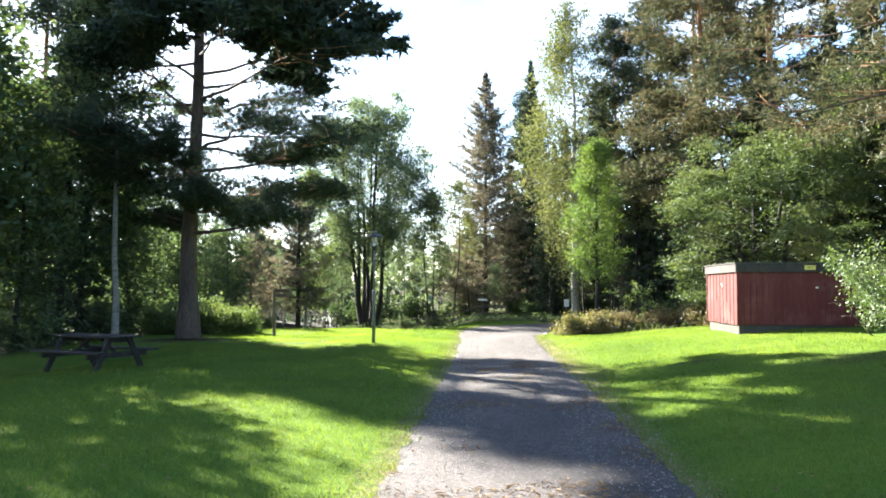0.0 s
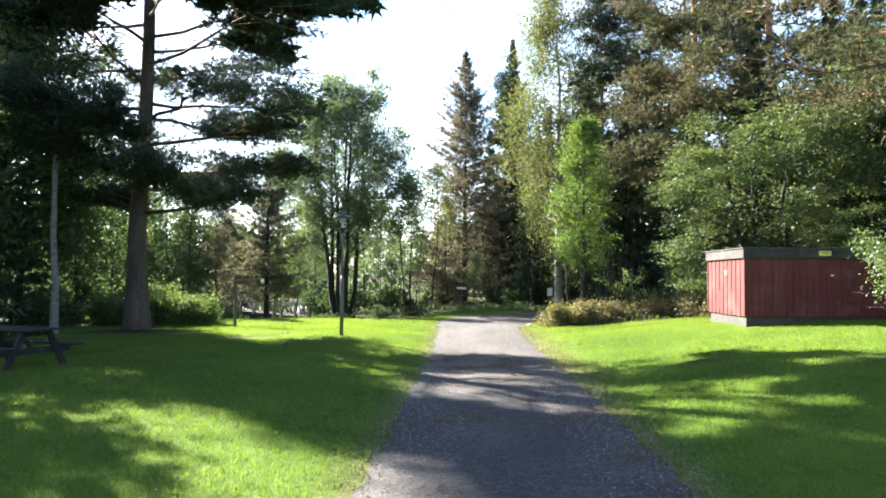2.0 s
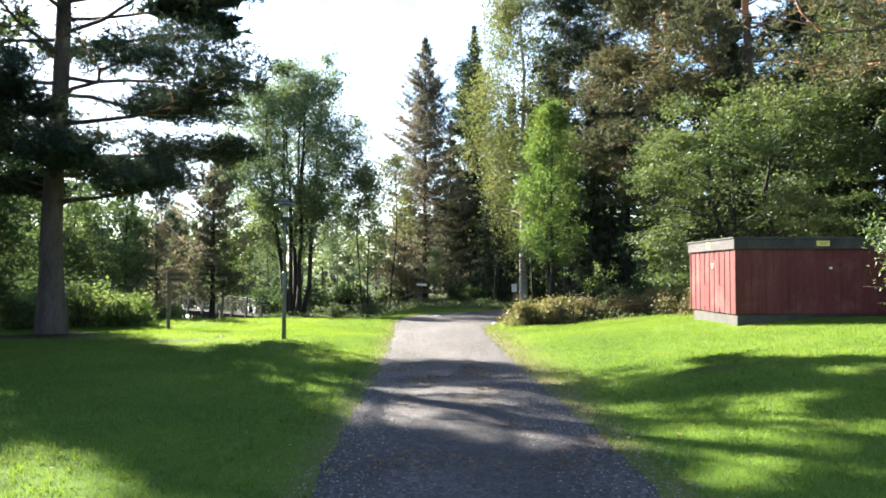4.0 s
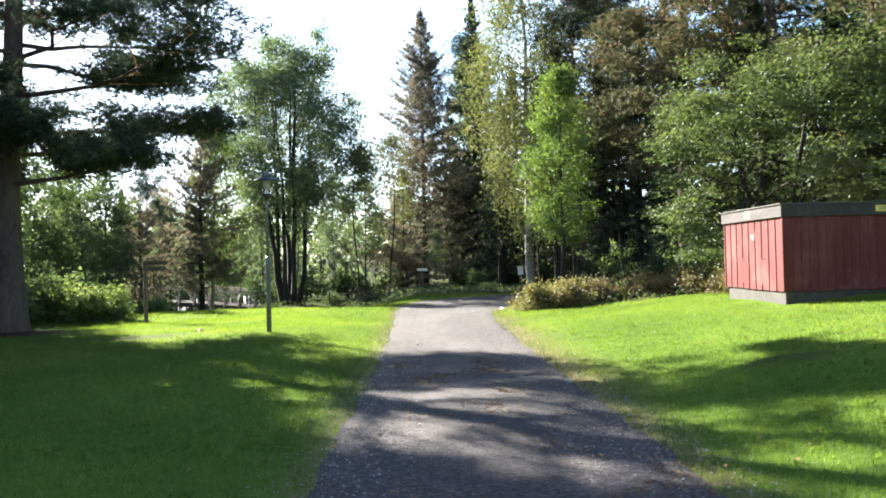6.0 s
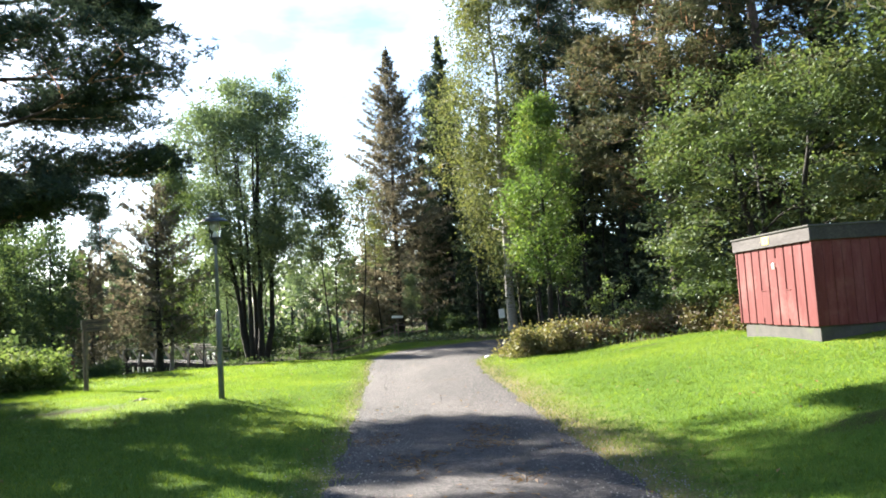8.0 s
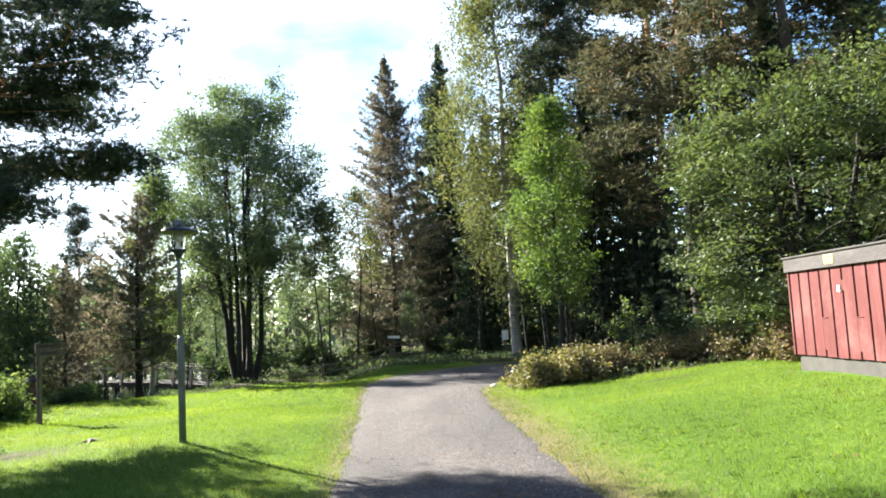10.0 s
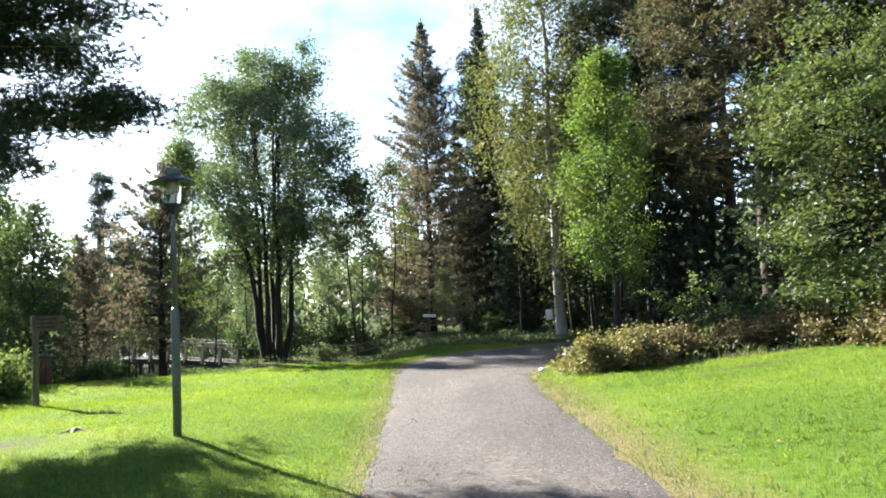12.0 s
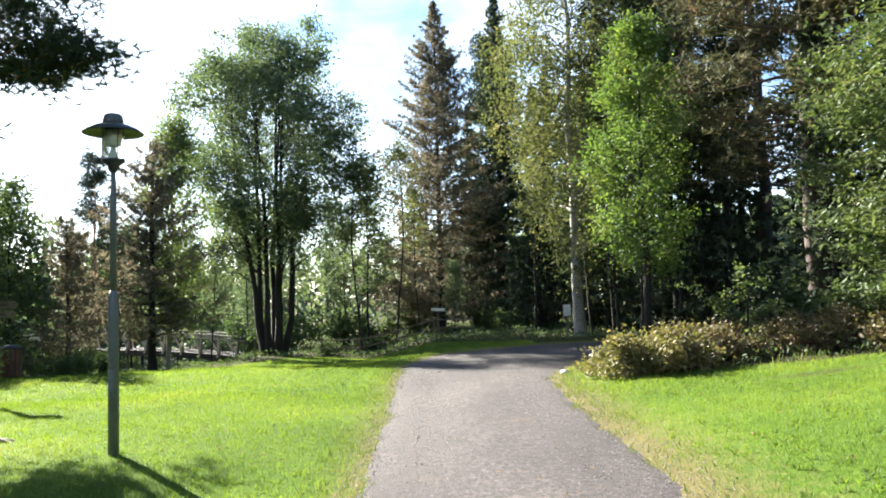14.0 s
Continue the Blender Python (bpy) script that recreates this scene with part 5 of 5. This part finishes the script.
rng, x, y = scatter(306, 150000, -12.5, 8.0, 27.0, 50.0)
keep = (off_road(x, y) > 0.05) & (floor_at(x, y) < 0.5) & (rng.random(len(x)) < step(27, 29, y)) & (soil_at(x, y) < 0.4)
v, f = blades(rng, x[keep], y[keep], 0.045, 0.022, 0.55)
tagged(new("far_grass", mesh_from("far_grass", v, f, ["blades"])), "short green grass at the lawn's far end", "grass", kind="stuff")

rng, x, y = scatter(312, 5200, -8.5, 9.0, 8.0, 31.0)
clump = np.array([noise.noise(Vector((a * 0.45, b * 0.45, 11.0))) for a, b in zip(x, y)])
keep = (off_road(x, y) > 0.35) & (floor_at(x, y) < 0.3) & (soil_at(x, y) < 0.3) & (rng.random(len(x)) < 0.22 + 1.2 * np.clip(clump, 0, 1) + 0.25 * (x > 2.5))
keep &= ~((x > 7.3) & (y > 21.0) & (y < 24.3))
x, y = np.repeat(x[keep], 9), np.repeat(y[keep], 9)
v, f = blades(rng, x + rng.normal(0, 0.03, len(x)), y + rng.normal(0, 0.03, len(x)), 0.042, 0.026, 1.3)
tagged(new("lawn_weeds", mesh_from("lawn_weeds", v, f, ["blades"])), "rosettes of broad-leaved weeds and coarse tufts in the lawn", "weeds", kind="stuff")

rng, x, y = scatter(302, 34000, -13, 12, 24, 47)
gap, fl = off_road(x, y), floor_at(x, y)
keep = (((fl > 0.25) & (fl < 0.9)) | ((gap > 0.0) & (gap < 0.5) & (y > 40))) & (gap > 0.05)
x, y = x[keep], y[keep]
v, f = blades(rng, x, y, 0.20, 0.016, 0.45)
tagged(new("tall_grass", mesh_from("tall_grass", v, f, ["tall_grass"])), "uncut yellowing grass along the wood's edge", "grass", kind="stuff")


rng, x, y = scatter(311, 60000, -2.6, 5.2, 2.2, 38.0)
gap = off_road(x, y)
creep = np.array([noise.noise(Vector((a * 1.7, b * 1.7, 6.0))) + 0.5 * noise.noise(Vector((a * 6, b * 6, 2.0))) for a, b in zip(x, y)])
keep = (gap < 0.45) & (gap > -0.10 - 0.30 * np.clip(creep, 0, 1)) & (creep > -0.1)
x, y = x[keep], y[keep]
v, f = blades(rng, x, y, 0.075, 0.012, 0.7)
tagged(new("verge_grass", mesh_from("verge_grass", v, f, ["tall_grass"])), "thin yellowing grass creeping over the lane's edges", "grass", kind="stuff")

rng, x, y = scatter(307, 60000, -17, 15, 19, 64)
fl = floor_at(x, y)
keep = (fl > 0.6) & (off_road(x, y) > 0.2) & (((x > 5) & (y > 25) & (x < 15)) | ((y > 43.5) & (x > -14)) | ((x < -11.5) & (y < 50)))
x, y = x[keep], y[keep]
hump = np.array([noise.noise(Vector((a * 0.7, b * 0.7, 1.0))) for a, b in zip(x, y)])
v, f = leaf_quads(rng, np.stack([x, y, gz(x, y) + rng.random(len(x)) * (0.10 + 0.35 * np.clip(hump + 0.2, 0, 1))], 1), 0.13, 0.5, 0.0, 0.0)
tagged(new("forest_weeds", mesh_from("forest_weeds", v, f, ["leaves_dark"])), "low dark weeds and ferns under the trees", "undergrowth", kind="stuff")


def grains(name, label, cat, mat, rng, x, y, z, size):
    """Small uneven stones: squashed octahedra."""
    n = len(x)
    o = np.array([(1, 0, 0), (0, 1, 0), (-1, 0, 0), (0, -1, 0), (0, 0, 0.7), (0, 0, -0.5)], float)
    t = np.array([(0, 1, 4), (1, 2, 4), (2, 3, 4), (3, 0, 4), (1, 0, 5), (2, 1, 5), (3, 2, 5), (0, 3, 5)])
    s = size * rng.uniform(0.5, 1.5, (n, 1, 1)) * rng.uniform(0.6, 1.2, (n, 6, 1))
    a = rng.uniform(0, 6.28, n)
    c, d = np.cos(a)[:, None], np.sin(a)[:, None]
    pts = o[None] * s
    px, py = pts[..., 0] * c - pts[..., 1] * d, pts[..., 0] * d + pts[..., 1] * c
    v = np.stack([px + x[:, None], py + y[:, None], pts[..., 2] + z[:, None]], -1).reshape(-1, 3)
    f = (t[None] + 6 * np.arange(n)[:, None, None]).reshape(-1, 3)
    return tagged(new(name, mesh_from(name, v, f, [mat])), label, cat, kind="stuff")


rng, x, y = scatter(303, 34000, -1.2, 3.4, 2.2, 36.0)
gap = off_road(x, y)
edge = np.exp(-np.abs(gap + 0.12) / 0.22)
keep = (gap < 0.42) & (rng.random(len(x)) < 0.26 * (gap < 0) + edge + 0.55 * (x > 1.5) * (gap > 0) * (y > 8))
x, y = x[keep], y[keep]
grains("gravel_stones", "loose grey stones on the lane and along its edges", "gravel", "stone", rng, x, y, gz(x, y) + 0.003, 0.010)


def loose_stone(x, y, size):
    """A rounded field stone, half sunk in the turf."""
    bm = bmesh.new()
    bmesh.ops.create_icosphere(bm, subdivisions=3, radius=size)
    for v_ in bm.verts:
        v_.co *= 1 + 0.28 * noise.noise(v_.co * (1.3 / size))
        v_.co.z *= 0.62
    for f_ in bm.faces:
        f_.smooth = True
    me = bpy.data.meshes.new("stone")
    bm.to_mesh(me)
    bm.free()
    me.materials.append(M["white_paint"])
    ob = new("stone", me)
    ob.matrix_basis = pose(x, y, h(x, y) + size * 0.2, 0, 0, 40)
    return tagged(ob, "pale rounded stone at the bend of the lane", "stone")


loose_stone(2.95, 31.9, 0.10)


def flat_bits(name, label, mat, rng, x, y, size, ratio, lift):
    v, f = leaf_quads(rng, np.stack([x, y, gz(x, y) + lift], 1), size, ratio, 3.0, 0)
    return tagged(new(name, mesh_from(name, v, f, [mat])), label, "fallen leaves", kind="stuff")


rng, x, y = scatter(304, 5000, -7, 8, 2.5, 32)
clump = np.array([noise.noise(Vector((a * 0.5, b * 0.5, 3.0))) for a, b in zip(x, y)])
keep = rng.random(len(x)) < 0.10 + 0.9 * step(0.05, 0.5, clump) + 0.35 * (np.abs(off_road(x, y)) < 0.25)
flat_bits("fallen_leaves", "scattered brown and yellow fallen leaves", "litter", rng, x[keep], y[keep], 0.05, 0.6, 0.03)
rng, x, y = scatter(305, 9000, -0.3, 2.4, 3.0, 19.0)
clump = np.array([noise.noise(Vector((a * 1.1, b * 0.8, 9.0))) for a, b in zip(x, y)])
keep = rng.random(len(x)) < step(0.05, 0.45, clump)
flat_bits("pine_litter", "brown pine needles and twigs swept together on the lane", "litter", rng, x[keep], y[keep], 0.09, 0.16, 0.016)
